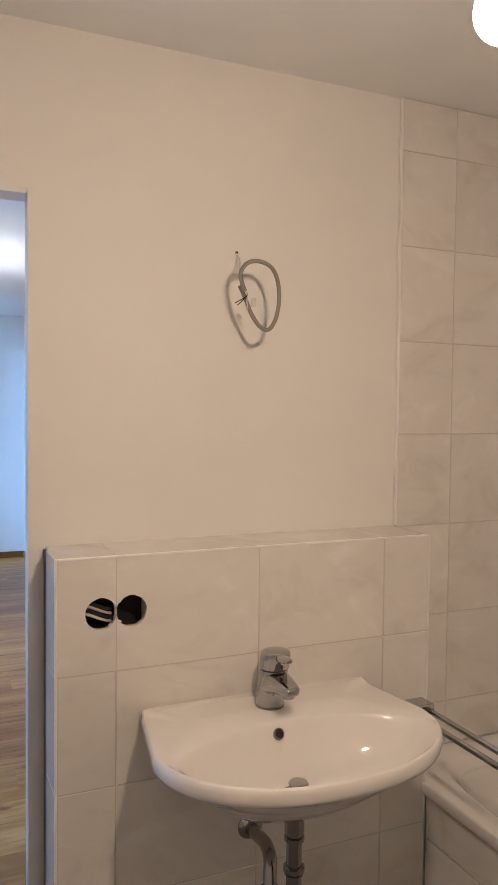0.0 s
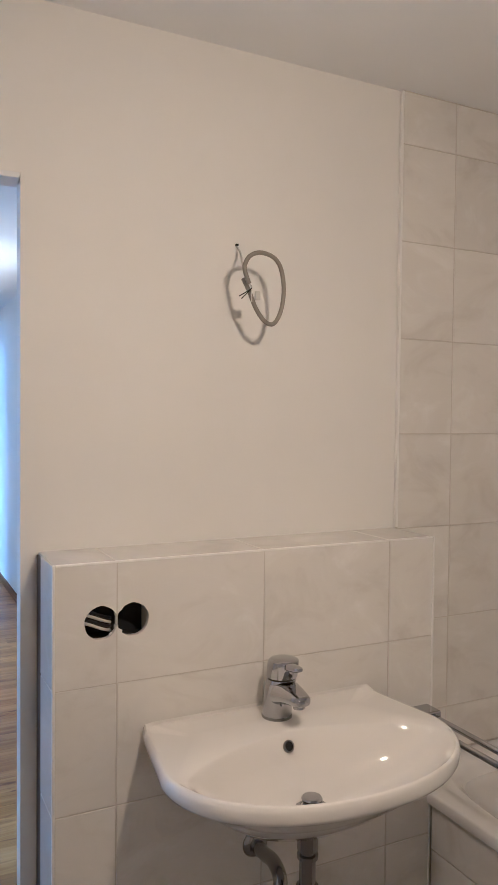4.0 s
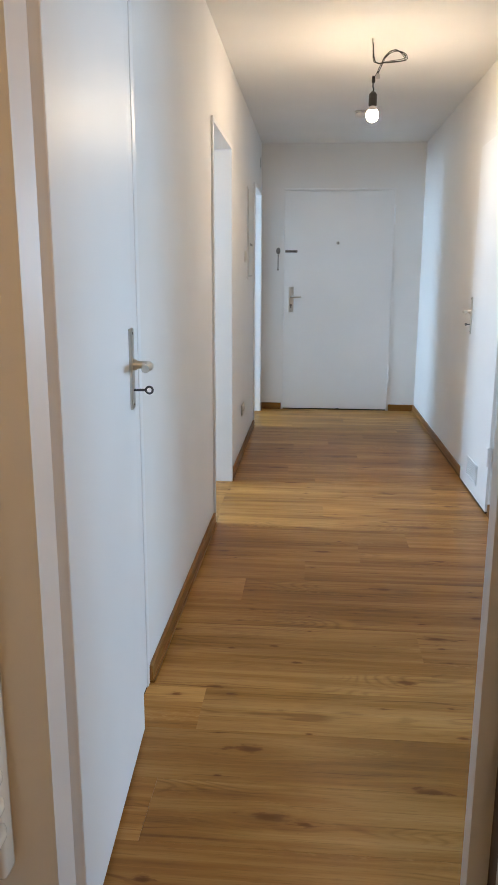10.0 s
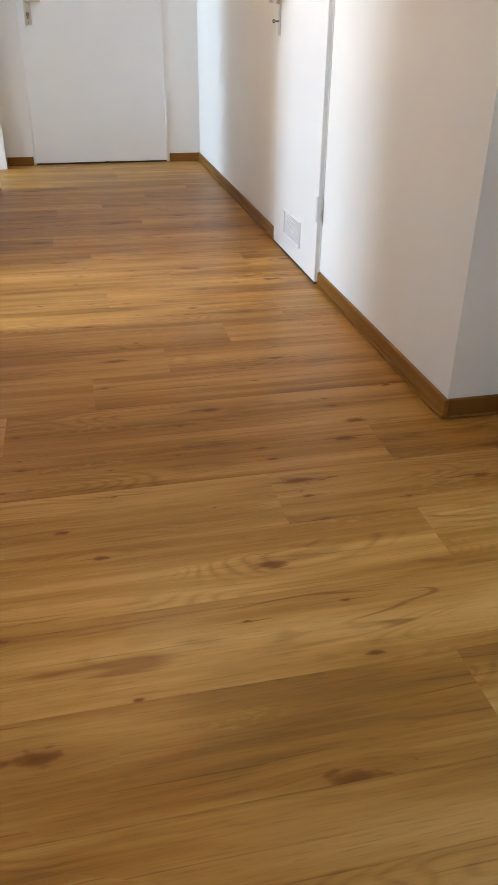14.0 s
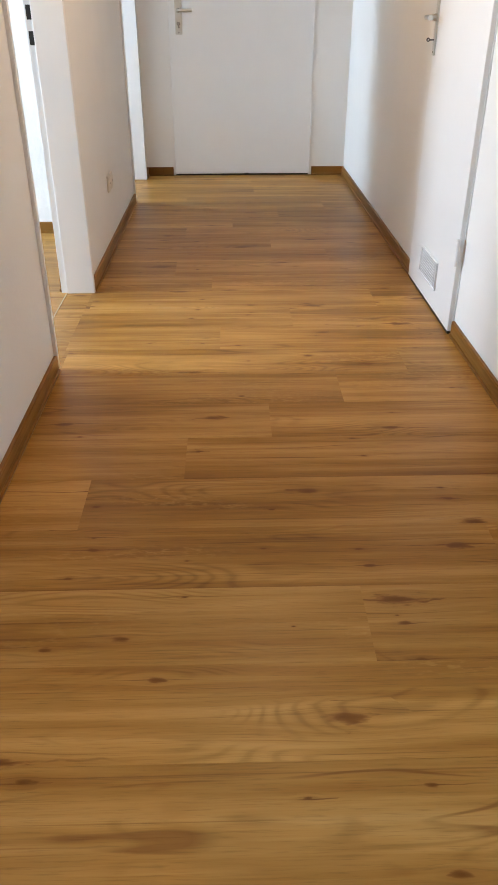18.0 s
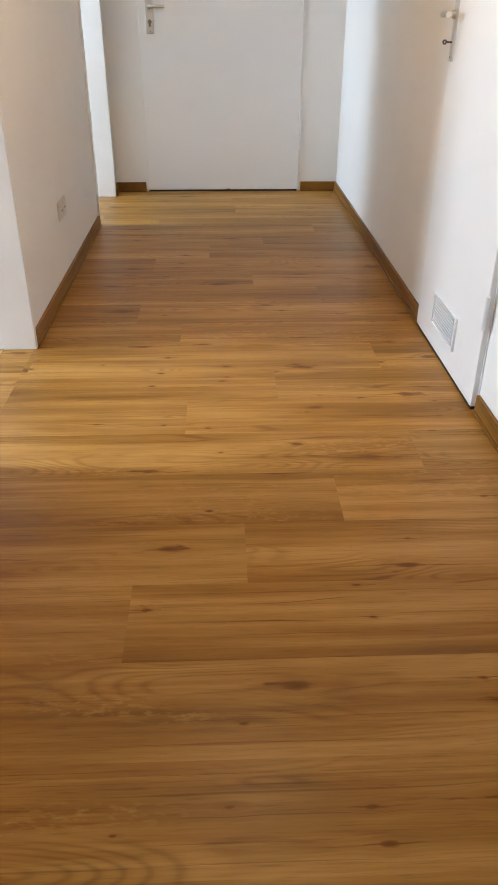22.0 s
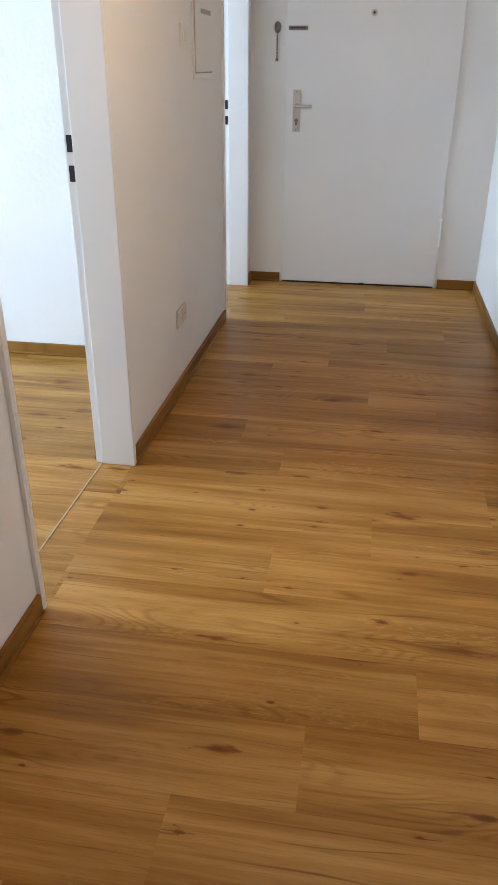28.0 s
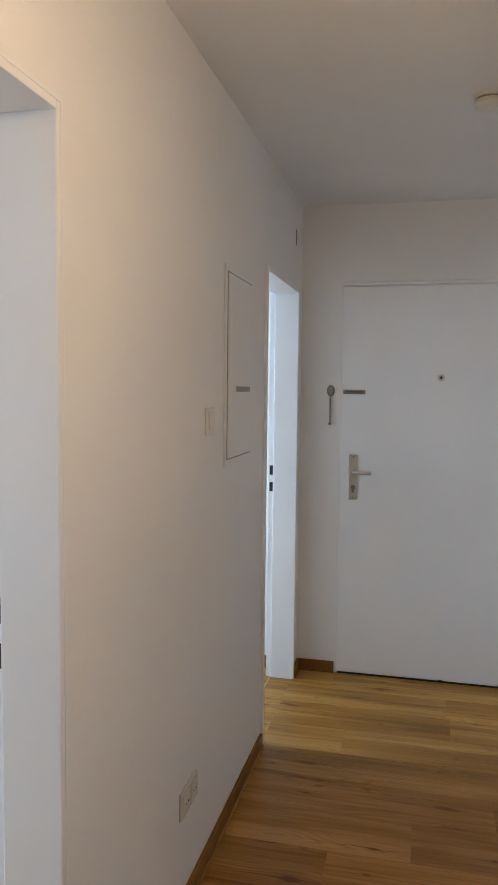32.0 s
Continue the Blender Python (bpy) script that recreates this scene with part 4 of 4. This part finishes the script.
def toward(pts, c, s, z, lift=0.0):
    return [(c[0] + (x - c[0]) * s, c[1] + (y - c[1]) * s if not (y > VY - 0.01 and s > 0.6) else y - (1 - s) * 0.05, z + (lift if y > VY - 0.012 else 0.0)) for x, y in pts]


mid = [((a[0] * 0.55 + b[0] * 0.45), (a[1] * 0.55 + b[1] * 0.45)) for a, b in zip(full, bowl)]
rings = [toward(full, (BCX, 1.66), 0.22, 0.640), toward(full, (BCX, 1.66), 0.40, 0.648), toward(full, (BCX, 1.655), 0.53, 0.666), toward(full, (BCX, 1.645), 0.64, 0.694), toward(full, (BCX, 1.64), 0.74, 0.722),
         toward(full, (BCX, 1.62), 0.86, 0.760), toward(full, (BCX, 1.60), 0.95, 0.771), toward(full, (BCX, 1.58), 0.985, 0.777), toward(full, (BCX, BCY), 0.998, 0.785), toward(full, (BCX, BCY), 1.0, 0.793), toward(full, (BCX, BCY), 1.0, 0.800, 0.004),
         toward(full, (BCX, BCY), 0.993, 0.8085, 0.008), toward(full, (BCX, BCY), 0.980, RZ, 0.008), toward(full, (BCX, BCY), 0.965, RZ, 0.0),
         [(x, y, RZ - 0.002) for x, y in mid], toward(bowl, DR, 1.025, RZ - 0.0045), toward(bowl, DR, 1.0, RZ - 0.0085), toward(bowl, DR, 0.965, RZ - 0.017), toward(bowl, DR, 0.92, RZ - 0.032),
         toward(bowl, DR, 0.85, RZ - 0.056), toward(bowl, DR, 0.74, RZ - 0.082), toward(bowl, DR, 0.56, RZ - 0.102), toward(bowl, DR, 0.36, RZ - 0.113), toward(bowl, DR, 0.16, RZ - 0.119), toward(bowl, DR, 0.08, RZ - 0.121)]
part("bowl", loft(bmesh.new(), rings), PORC, basin, "", 70)
bm = bmesh.new()
lathe(bm, (DR[0], DR[1], RZ - 0.1195), (0, 0, 1), [(0, 0), (0.033, 0), (0.032, 0.003), (0.024, 0.0035), (0.023, 0.001), (0, 0.001)], 28)
dr = part("drain_ring", bm, CHROME, basin, "chrome drain ring", 40)
bm = bmesh.new()
lathe(bm, (DR[0], DR[1], RZ - 0.117), (0, 0, 1), [(0.008, 0), (0.008, 0.012), (0.020, 0.013), (0.0215, 0.016), (0.019, 0.0195), (0, 0.021)], 28)
part("plug", bm, CHROME, dr, "chrome pop-up plug", 40)
# black ring in place of the shade beneath the plug
part("plug_shade", lathe(bmesh.new(), (DR[0], DR[1], RZ - 0.1175), (0, 0, 1), [(0.0175, 0), (0.0175, 0.0125)], 24), BLACK, dr, "black ring painting the shade under the plug", 40)
bm = bmesh.new()
OV = Vector((1.063, 1.6485, 0.7795))
lathe(bm, OV, (0.05, -0.93, 0.45), [(0, 0.001), (0.0085, 0.001), (0.0095, 0.004), (0.0125, 0.004), (0.0135, 0.0)], 22)
ov = part("overflow", bm, DIMCHROME, basin, "dull metal overflow ring", 40)
# near-black disc paints the shade inside the overflow
bm = bmesh.new()
lathe(bm, OV + Vector((0, -0.0012, 0.0006)), (0.05, -0.93, 0.45), [(0, 0.0012), (0.0085, 0.0012), (0.0085, 0)], 18)
part("overflow_shade", bm, GAP, ov)

# tap: a stout leaning body, a beak spout and a cap with a short lever
TX = 1.083
tap = thing("basin_tap", (TX, 1.735, RZ), "polished chrome single-lever basin tap", "tap")


def hoops(rows, n=40):
    """Level rings of (y, z, half width, half depth) round the tap's middle."""
    return [[(TX + w * math.cos(2 * math.pi * i / n), y + d * math.sin(2 * math.pi * i / n), z) for i in range(n)] for y, z, w, d in rows]


part("foot_ring", loft(bmesh.new(), hoops([(1.737, RZ - 0.003, 0.0345, 0.0335), (1.737, RZ + 0.0025, 0.0345, 0.0335), (1.737, RZ + 0.0035, 0.0335, 0.0325)])), DIMCHROME, tap, "dark ring at the tap's foot", 40)
part("body", loft(bmesh.new(), hoops([(1.737, RZ + 0.003, 0.0335, 0.0325), (1.734, RZ + 0.020, 0.0330, 0.0320), (1.728, RZ + 0.050, 0.0328, 0.0318), (1.722, RZ + 0.074, 0.0335, 0.0325), (1.719, RZ + 0.086, 0.0335, 0.0325), (1.718, RZ + 0.089, 0.0315, 0.0305)])), CHROME, tap, "", 50)
sec = []
for y, z, w, h in ((1.730, 0.056, 0.0310, 0.031), (1.706, 0.062, 0.0300, 0.0275), (1.684, 0.0655, 0.0280, 0.0230), (1.662, 0.067, 0.0258, 0.0178), (1.642, 0.067, 0.0238, 0.0136), (1.628, 0.0665, 0.0208, 0.0110), (1.620, 0.066, 0.0155, 0.0082), (1.617, 0.0655, 0.0085, 0.0048)):
    sec.append([(TX + w * math.copysign(abs(math.cos(a)) ** 0.62, math.cos(a)), y, RZ + z + h * math.copysign(abs(math.sin(a)) ** 0.75, math.sin(a))) for a in np.linspace(0, 2 * math.pi, 37)[:-1]])
spout = part("spout", loft(bmesh.new(), sec), CHROME, tap, "", 50)
part("aerator", lathe(bmesh.new(), (TX, 1.640, RZ + 0.0575), (0, -0.12, -1), [(0, 0), (0.0125, 0), (0.0125, 0.009), (0.0105, 0.0105), (0.0095, 0.008), (0, 0.008)], 26), CHROME, spout, "", 40)
part("collar", loft(bmesh.new(), hoops([(1.7175, RZ + 0.088, 0.0300, 0.0290), (1.7165, RZ + 0.0935, 0.0300, 0.0290)])), BLACK, tap, "dark gap under the cap", 40)
head = part("lever_head", loft(bmesh.new(), hoops([(1.7165, RZ + 0.0925, 0.0320, 0.0310), (1.7160, RZ + 0.0945, 0.0345, 0.0335), (1.7125, RZ + 0.112, 0.0352, 0.0342), (1.7095, RZ + 0.126, 0.0350, 0.0340), (1.7085, RZ + 0.1315, 0.0335, 0.0325), (1.7080, RZ + 0.1345, 0.0295, 0.0285), (1.7080, RZ + 0.1358, 0.0200, 0.0195), (1.7080, RZ + 0.1362, 0.0060, 0.0060)])), CHROME, tap, "", 40)
sec = []
for y, z, w, h in ((1.690, 0.124, 0.0150, 0.0085), (1.672, 0.1255, 0.0140, 0.0078), (1.655, 0.1275, 0.0120, 0.0068), (1.642, 0.129, 0.0095, 0.0055), (1.637, 0.1295, 0.0060, 0.0035)):
    sec.append([(TX + w * math.copysign(abs(math.cos(a)) ** 0.7, math.cos(a)), y, RZ + z + h * math.copysign(abs(math.sin(a)) ** 0.7, math.sin(a))) for a in np.linspace(0, 2 * math.pi, 25)[:-1]])
part("lever", loft(bmesh.new(), sec), CHROME, head, "", 50)
part("mark", lathe(bmesh.new(), (TX + 0.001, 1.6795, RZ + 0.1045), (0, -1, 0.1), [(0, 0.0014), (0.0042, 0.0011), (0.0042, 0)], 14), BLACK, head, "small dark dot")
part("mark", lathe(bmesh.new(), (TX + 0.001, 1.6925, RZ + 0.0845), (0, -1, 0.35), [(0, 0.0014), (0.0042, 0.0011), (0.0042, 0)], 14), BLACK, tap, "small dark dot")

# trap under the basin
trap = thing("basin_trap", (1.06, 1.62, 0.30), "chrome pipe trap under the basin", "pipe trap")
PX, PY = 1.060, 1.560
part("drop_pipe", rod(bmesh.new(), (PX, PY, 0.655), (PX, PY, 0.34), 0.0165, n=24), DIMCHROME, trap, "", 40)
for z, h, r in ((0.655, 0.05, 0.021), (0.600, 0.012, 0.0215), (0.535, 0.014, 0.0225), (0.520, 0.006, 0.020)):
    part("collar", lathe(bmesh.new(), (PX, PY, z), (0, 0, -1), [(0.0165, 0), (r, 0.002), (r, h - 0.002), (0.0165, h)], 24), DIMCHROME, trap, "", 40)
part("outlet_pipe", tube(bmesh.new(), [(1.064, VY, 0.492), (1.062, 1.755, 0.494), (1.058, 1.700, 0.505), (1.047, 1.650, 0.500), (1.036, 1.628, 0.470), (1.034, 1.622, 0.42), (1.034, 1.622, 0.33)], 0.0155, 16), DIMCHROME, trap, "", 60)
part("bend", tube(bmesh.new(), [(PX, PY, 0.345), (PX, PY, 0.30), (1.050, 1.585, 0.268), (1.037, 1.612, 0.285), (1.034, 1.622, 0.335)], 0.0165, 16), DIMCHROME, trap, "", 60)
for z in (0.455, 0.440):
    part("collar", lathe(bmesh.new(), (1.0345, 1.6235, z), (0, 0, -1), [(0.0155, 0), (0.0215, 0.002), (0.0215, 0.010), (0.0155, 0.012)], 22), DIMCHROME, trap, "", 40)
part("wall_rosette", lathe(bmesh.new(), (1.064, VY, 0.492), (0, -1, 0), [(0.0155, 0.012), (0.024, 0.010), (0.031, 0.003), (0.032, 0)], 26), DIMCHROME, trap, "", 40)

# towel rail
rail = thing("towel_rail", (1.52, VY, 0.72), "chrome two-bar swivel towel rail on the ledge wall", "towel rail")
part("mount", boxed(1.482, 1.562, VY - 0.055, VY, 0.706, 0.738, bevel=0.004), CHROME, rail)
# thin black plate paints shade onto the chrome mount
part("mount_shade", boxed(1.486, 1.558, VY - 0.0565, VY - 0.054, 0.711, 0.725, bevel=0.001), BLACK, rail, "black plate painting the shade on the mount's front")
for x in (1.497, 1.548):
    bm = bmesh.new()
    lathe(bm, (x, VY - 0.03, 0.720), (0, -1, 0), [(0, 0), (0.0075, 0), (0.0075, 0.355), (0.0065, 0.3565), (0, 0.357)], 18)
    part("bar", bm, CHROME, rail, "", 40)

# mirror-lamp cable, its loop placed off the wall to fit the camera's view
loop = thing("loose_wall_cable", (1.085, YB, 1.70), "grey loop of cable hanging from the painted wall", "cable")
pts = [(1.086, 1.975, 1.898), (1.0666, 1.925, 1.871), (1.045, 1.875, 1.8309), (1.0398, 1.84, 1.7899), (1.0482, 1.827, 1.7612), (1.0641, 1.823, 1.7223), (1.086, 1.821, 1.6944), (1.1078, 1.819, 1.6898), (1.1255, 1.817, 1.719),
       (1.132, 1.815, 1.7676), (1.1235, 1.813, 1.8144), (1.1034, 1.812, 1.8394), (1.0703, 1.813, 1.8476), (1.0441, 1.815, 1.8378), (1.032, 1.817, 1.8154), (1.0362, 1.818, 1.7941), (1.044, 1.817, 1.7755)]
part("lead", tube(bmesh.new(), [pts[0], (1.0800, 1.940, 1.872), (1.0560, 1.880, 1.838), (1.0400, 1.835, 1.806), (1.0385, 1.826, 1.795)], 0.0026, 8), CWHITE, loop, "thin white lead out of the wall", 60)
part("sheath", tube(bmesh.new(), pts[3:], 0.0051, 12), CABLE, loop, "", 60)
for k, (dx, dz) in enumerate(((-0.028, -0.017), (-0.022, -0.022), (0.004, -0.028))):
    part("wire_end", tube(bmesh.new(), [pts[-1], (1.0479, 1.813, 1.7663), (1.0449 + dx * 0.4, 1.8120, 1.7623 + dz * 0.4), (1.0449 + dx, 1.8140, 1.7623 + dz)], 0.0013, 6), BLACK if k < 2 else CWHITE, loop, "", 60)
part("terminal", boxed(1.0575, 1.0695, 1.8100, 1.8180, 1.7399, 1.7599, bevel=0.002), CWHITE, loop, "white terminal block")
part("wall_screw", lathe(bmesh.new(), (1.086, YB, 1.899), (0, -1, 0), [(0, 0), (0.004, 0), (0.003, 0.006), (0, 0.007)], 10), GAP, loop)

# bathtub with tiled apron
TZ, UX0, UX1, UY0, UY1 = 0.505, 1.568, 2.358, 0.20, TY
tub = thing("bathtub", (1.96, 1.08, 0), "white enamelled bathtub built in behind a tiled apron", "bathtub")
NT = 96


def rrect(x0, x1, y0, y1, r, z):
    pts = []
    for k in range(NT):
        a = 2 * math.pi * (k + 0.5) / NT
        c, s = math.cos(a), math.sin(a)
        hx, hy = (x1 - x0) / 2, (y1 - y0) / 2
        q = (abs(c) ** r + abs(s) ** r) ** (-1 / r)
        pts.append(((x0 + x1) / 2 + hx * q * c, (y0 + y1) / 2 + hy * q * s, z))
    return pts


rings = [rrect(UX0 + 0.003, UX1, UY0, UY1, 40, TZ - 0.034), rrect(UX0, UX1, UY0, UY1, 40, TZ - 0.031), rrect(UX0, UX1, UY0, UY1, 40, TZ - 0.006), rrect(UX0 + 0.002, UX1, UY0, UY1, 40, TZ - 0.0015), rrect(UX0 + 0.007, UX1 - 0.004, UY0 + 0.005, UY1 - 0.004, 40, TZ),
         rrect(UX0 + 0.060, UX1 - 0.055, UY0 + 0.09, UY1 - 0.075, 7, TZ), rrect(UX0 + 0.068, UX1 - 0.063, UY0 + 0.10, UY1 - 0.084, 7, TZ - 0.004), rrect(UX0 + 0.078, UX1 - 0.072, UY0 + 0.11, UY1 - 0.098, 6, TZ - 0.020),
         rrect(UX0 + 0.095, UX1 - 0.09, UY0 + 0.15, UY1 - 0.16, 5, TZ - 0.18), rrect(UX0 + 0.12, UX1 - 0.11, UY0 + 0.21, UY1 - 0.27, 4.5, TZ - 0.36), rrect(UX0 + 0.17, UX1 - 0.16, UY0 + 0.27, UY1 - 0.36, 4, TZ - 0.405), rrect(UX0 + 0.30, UX1 - 0.29, UY0 + 0.5, UY1 - 0.6, 3, TZ - 0.41)]
part("shell", loft(bmesh.new(), rings), TUBM, tub, "", 50)
ap = part("apron", boxed(UX0 + 0.016, UX0 + 0.05, UY0, VY - 0.002, 0.0, TZ - 0.036), GROUT, tub, "tiled tub apron")
for z0, z1 in ((0.0, 0.090), (0.090, 0.352), (0.352, TZ - 0.037)):
    at = VY - 0.004
    while at > UY0 + 0.02:
        lo = max(at - 0.345, UY0)
        tile(ap, at - lo - 2 * G, z1 - z0 - 2 * G, pose(UX0 + 0.010, at - G, z0 + G, 0, 0, -90))
        at -= 0.345
part("sealant", boxed(UX0 + 0.008, UX1, UY1 - 0.004, UY1 - 0.0006, TZ, TZ + 0.005, bevel=0.0015), SEAL, tub, "grey-beige sealant line")

# bare bulb of the bathroom
GC = (0.868, 0.769, 1.879)
globe = thing("bathroom_bulb_lamp", (GC[0], GC[1], BC), "bare lit warm bulb hanging from the bathroom ceiling on a cord", "ceiling lamp")
part("bulb", lathe(bmesh.new(), (GC[0], GC[1], GC[2] + 0.052), (0, 0, -1), [(0.031 * math.cos(radians(a)), 0.052 + 0.031 * math.sin(radians(a))) for a in range(-27, 91, 9)], 48), GLOBE, globe, "glowing warm bulb", 60)
# opaque neck added so less light goes to ceiling and upper wall
part("added_bulb_neck", lathe(bmesh.new(), (GC[0], GC[1], GC[2] + 0.052), (0, 0, -1), [(0, 0), (0.0135, 0), (0.0155, 0.010), (0.0215, 0.024), (0.0276, 0.0376), (0, 0.0378)], 32), CWHITE, globe, "white opaque neck added to hold back upward light", 60)
part("lamp_holder", lathe(bmesh.new(), (GC[0], GC[1], GC[2] + 0.108), (0, 0, -1), [(0, 0), (0.007, 0), (0.013, 0.008), (0.0195, 0.016), (0.0195, 0.054), (0.0175, 0.056), (0.0165, 0.050), (0, 0.050)], 28), BLACK, globe, "black bulb holder", 40)
part("cord", tube(bmesh.new(), [(GC[0], GC[1], BC), (GC[0] + 0.004, GC[1], BC - 0.12), (GC[0] - 0.003, GC[1] + 0.002, BC - 0.26), (GC[0], GC[1], GC[2] + 0.106)], 0.003, 10), BLACK, globe, "", 60)

# towel radiator
rad = thing("towel_radiator", (-0.235, 1.62, 0.25), "white enamelled towel radiator on the bathroom side wall", "radiator")
RX = -0.240
for yc in (1.937, 1.346):
    bm = bmesh.new()
    box(bm, RX - 0.024, RX + 0.014, yc - 0.024, yc + 0.024, 0.24, 2.14, bevel=0.012, seg=4)
    part("upright", bm, RADI, rad, "", 40)
    for z in (0.66, 1.75):
        part("bracket", rod(bmesh.new(), (-0.275, yc, z), (RX - 0.015, yc, z), 0.011, n=12), RADI, rad, "", 40)
for z0, k in ((0.350, 6), (0.700, 6), (1.056, 6), (1.430, 6), (1.814, 6)):
    for i in range(k):
        z = z0 + 0.0538 * i
        bm = bmesh.new()
        tube(bm, [(RX + 0.006, 1.918, z), (RX + 0.014, 1.906, z), (RX + 0.019, 1.868, z), (RX + 0.018, 1.62, z), (RX + 0.018, 1.40, z), (RX + 0.012, 1.372, z), (RX - 0.002, 1.364, z)], 0.0100, 12, rows=5)
        part("bar", bm, RADI, rad, "", 60)


# ---- planks of the floor, last ----
PITCH, LONG, Y0 = 0.2195, 1.22, 4.06
SEAM = {-7: 0.88, -6: -0.027, -5: 0.995, -4: 0.68, -3: 1.025, -2: 0.02, -1: 0.27, 0: 0.52, 1: 0.765, 2: 1.02, 3: 0.36, 4: 0.65, 5: 1.025, 6: 0.317, 7: 0.137, 8: 0.90, 9: 0.62, 10: 0.155, 11: 0.418, 12: 0.70, 13: 1.0, 14: 0.12, 15: 0.57}
# tone of the boards on either side of a row's seam
# near rows and rows from 8 on are darkened to paint weaker light
TONE = {-10: (0.78, 0.80), -9: (0.82, 0.79), -8: (0.80, 0.82), -7: (0.82, 0.84), -6: (1.12, 0.89), -5: (0.95, 0.89), -4: (0.89, 0.91), -3: (0.94, 0.97), -2: (1.04, 0.92), -1: (0.96, 0.94), 0: (0.92, 0.99), 1: (0.93, 1.02), 2: (1.02, 0.88),
        3: (0.95, 1.08), 4: (1.01, 1.02), 5: (0.98, 1.05), 6: (0.88, 1.04), 7: (0.87, 0.95), 8: (0.95, 0.91), 9: (0.91, 0.93), 10: (0.88, 0.97), 11: (0.94, 0.84), 12: (0.91, 0.89), 13: (0.89, 0.92), 14: (0.91, 0.88), 15: (0.89, 0.89)}
floor = thing("floor_planks", (0.5, 5.0, 0), "oak-look vinyl planks laid across the hall", "floor", kind="structure")
plank_meshes = {}
prng = random.Random(11)


def plank(x0, x1, y0, y1, tone):
    """One board with softly eased edges, its mesh shared by boards of the same size."""
    key = (round(x1 - x0, 3), round(y1 - y0, 3))
    if key not in plank_meshes:
        w, d, e = key[0], key[1], 0.0001
        a, b = (0, 0, w, d), (e, e, w - e, d - e)
        v = [(x, y, z) for r, z in ((a, -0.008), (a, -0.00005), (b, 0.0)) for x, y in ((r[0], r[1]), (r[2], r[1]), (r[2], r[3]), (r[0], r[3]))]
        f = [(0, 1, 5, 4), (1, 2, 6, 5), (2, 3, 7, 6), (3, 0, 4, 7), (4, 5, 9, 8), (5, 6, 10, 9), (6, 7, 11, 10), (7, 4, 8, 11), (8, 9, 10, 11)]
        me = bpy.data.meshes.new("plank")
        me.from_pydata(v, [], f)
        me.materials.append(OAK)
        plank_meshes[key] = me
    ob = new("plank", plank_meshes[key])
    ob.parent = floor
    ob.matrix_parent_inverse = Matrix.Translation(-floor.location)
    ob.location = (x0, y0, 0)
    ob.color = (tone, tone, tone, 1)


def lay(x0, x1, y0, y1):
    """Rows of boards over a rectangle, cut at its edges."""
    k = math.floor((y0 - Y0) / PITCH)
    while Y0 + k * PITCH < y1 - 1e-4:
        a, b = max(Y0 + k * PITCH, y0), min(Y0 + (k + 1) * PITCH, y1)
        s = SEAM.setdefault(k, prng.uniform(0, LONG))
        at = s - LONG * math.ceil((s - x0) / LONG)
        while at < x1 - 1e-4:
            lo, hi = max(at, x0), min(at + LONG, x1)
            if hi - lo > 0.004 and b - a > 0.004:
                j = round((at - s) / LONG)
                tone = TONE[k][j + 1] if k in TONE and j in (-1, 0) else prng.uniform(0.87, 1.05)
                plank(lo + 0.00004, hi - 0.00004, a + 0.00004, b - 0.00004, tone)
            at += LONG
        k += 1


lay(XL, 1.64, YH, 3.595)
lay(XL, XR, 3.595, YE)
lay(BD[0], BD[1], YB, YH)
lay(-0.326, XL, *O1)
lay(-0.326, XL, *O2)
lay(-2.6, -0.328, 4.2, 6.40)
lay(-1.8, -0.328, 6.55, YE)
lay(1.64, 1.76, 2.28, 3.20)
structure("floor_right_room", boxed(1.76, 5.0, YH, 4.4, -0.008, 0.0), OAK, "oak-look floor of the right room", "floor")
structure("floor_left_room_rest", boxed(-4.0, -2.6, 2.72, 6.40, -0.008, 0.0), OAK, "oak-look floor of the left room", "floor")
structure("floor_left_room_side", boxed(-2.6, -0.345, 2.72, 4.2, -0.008, 0.0), OAK, "oak-look floor of the left room", "floor")
structure("floor_far_room_rest", boxed(-3.48, -1.8, 6.55, YE, -0.008, 0.0), OAK, "oak-look floor of the far room", "floor")
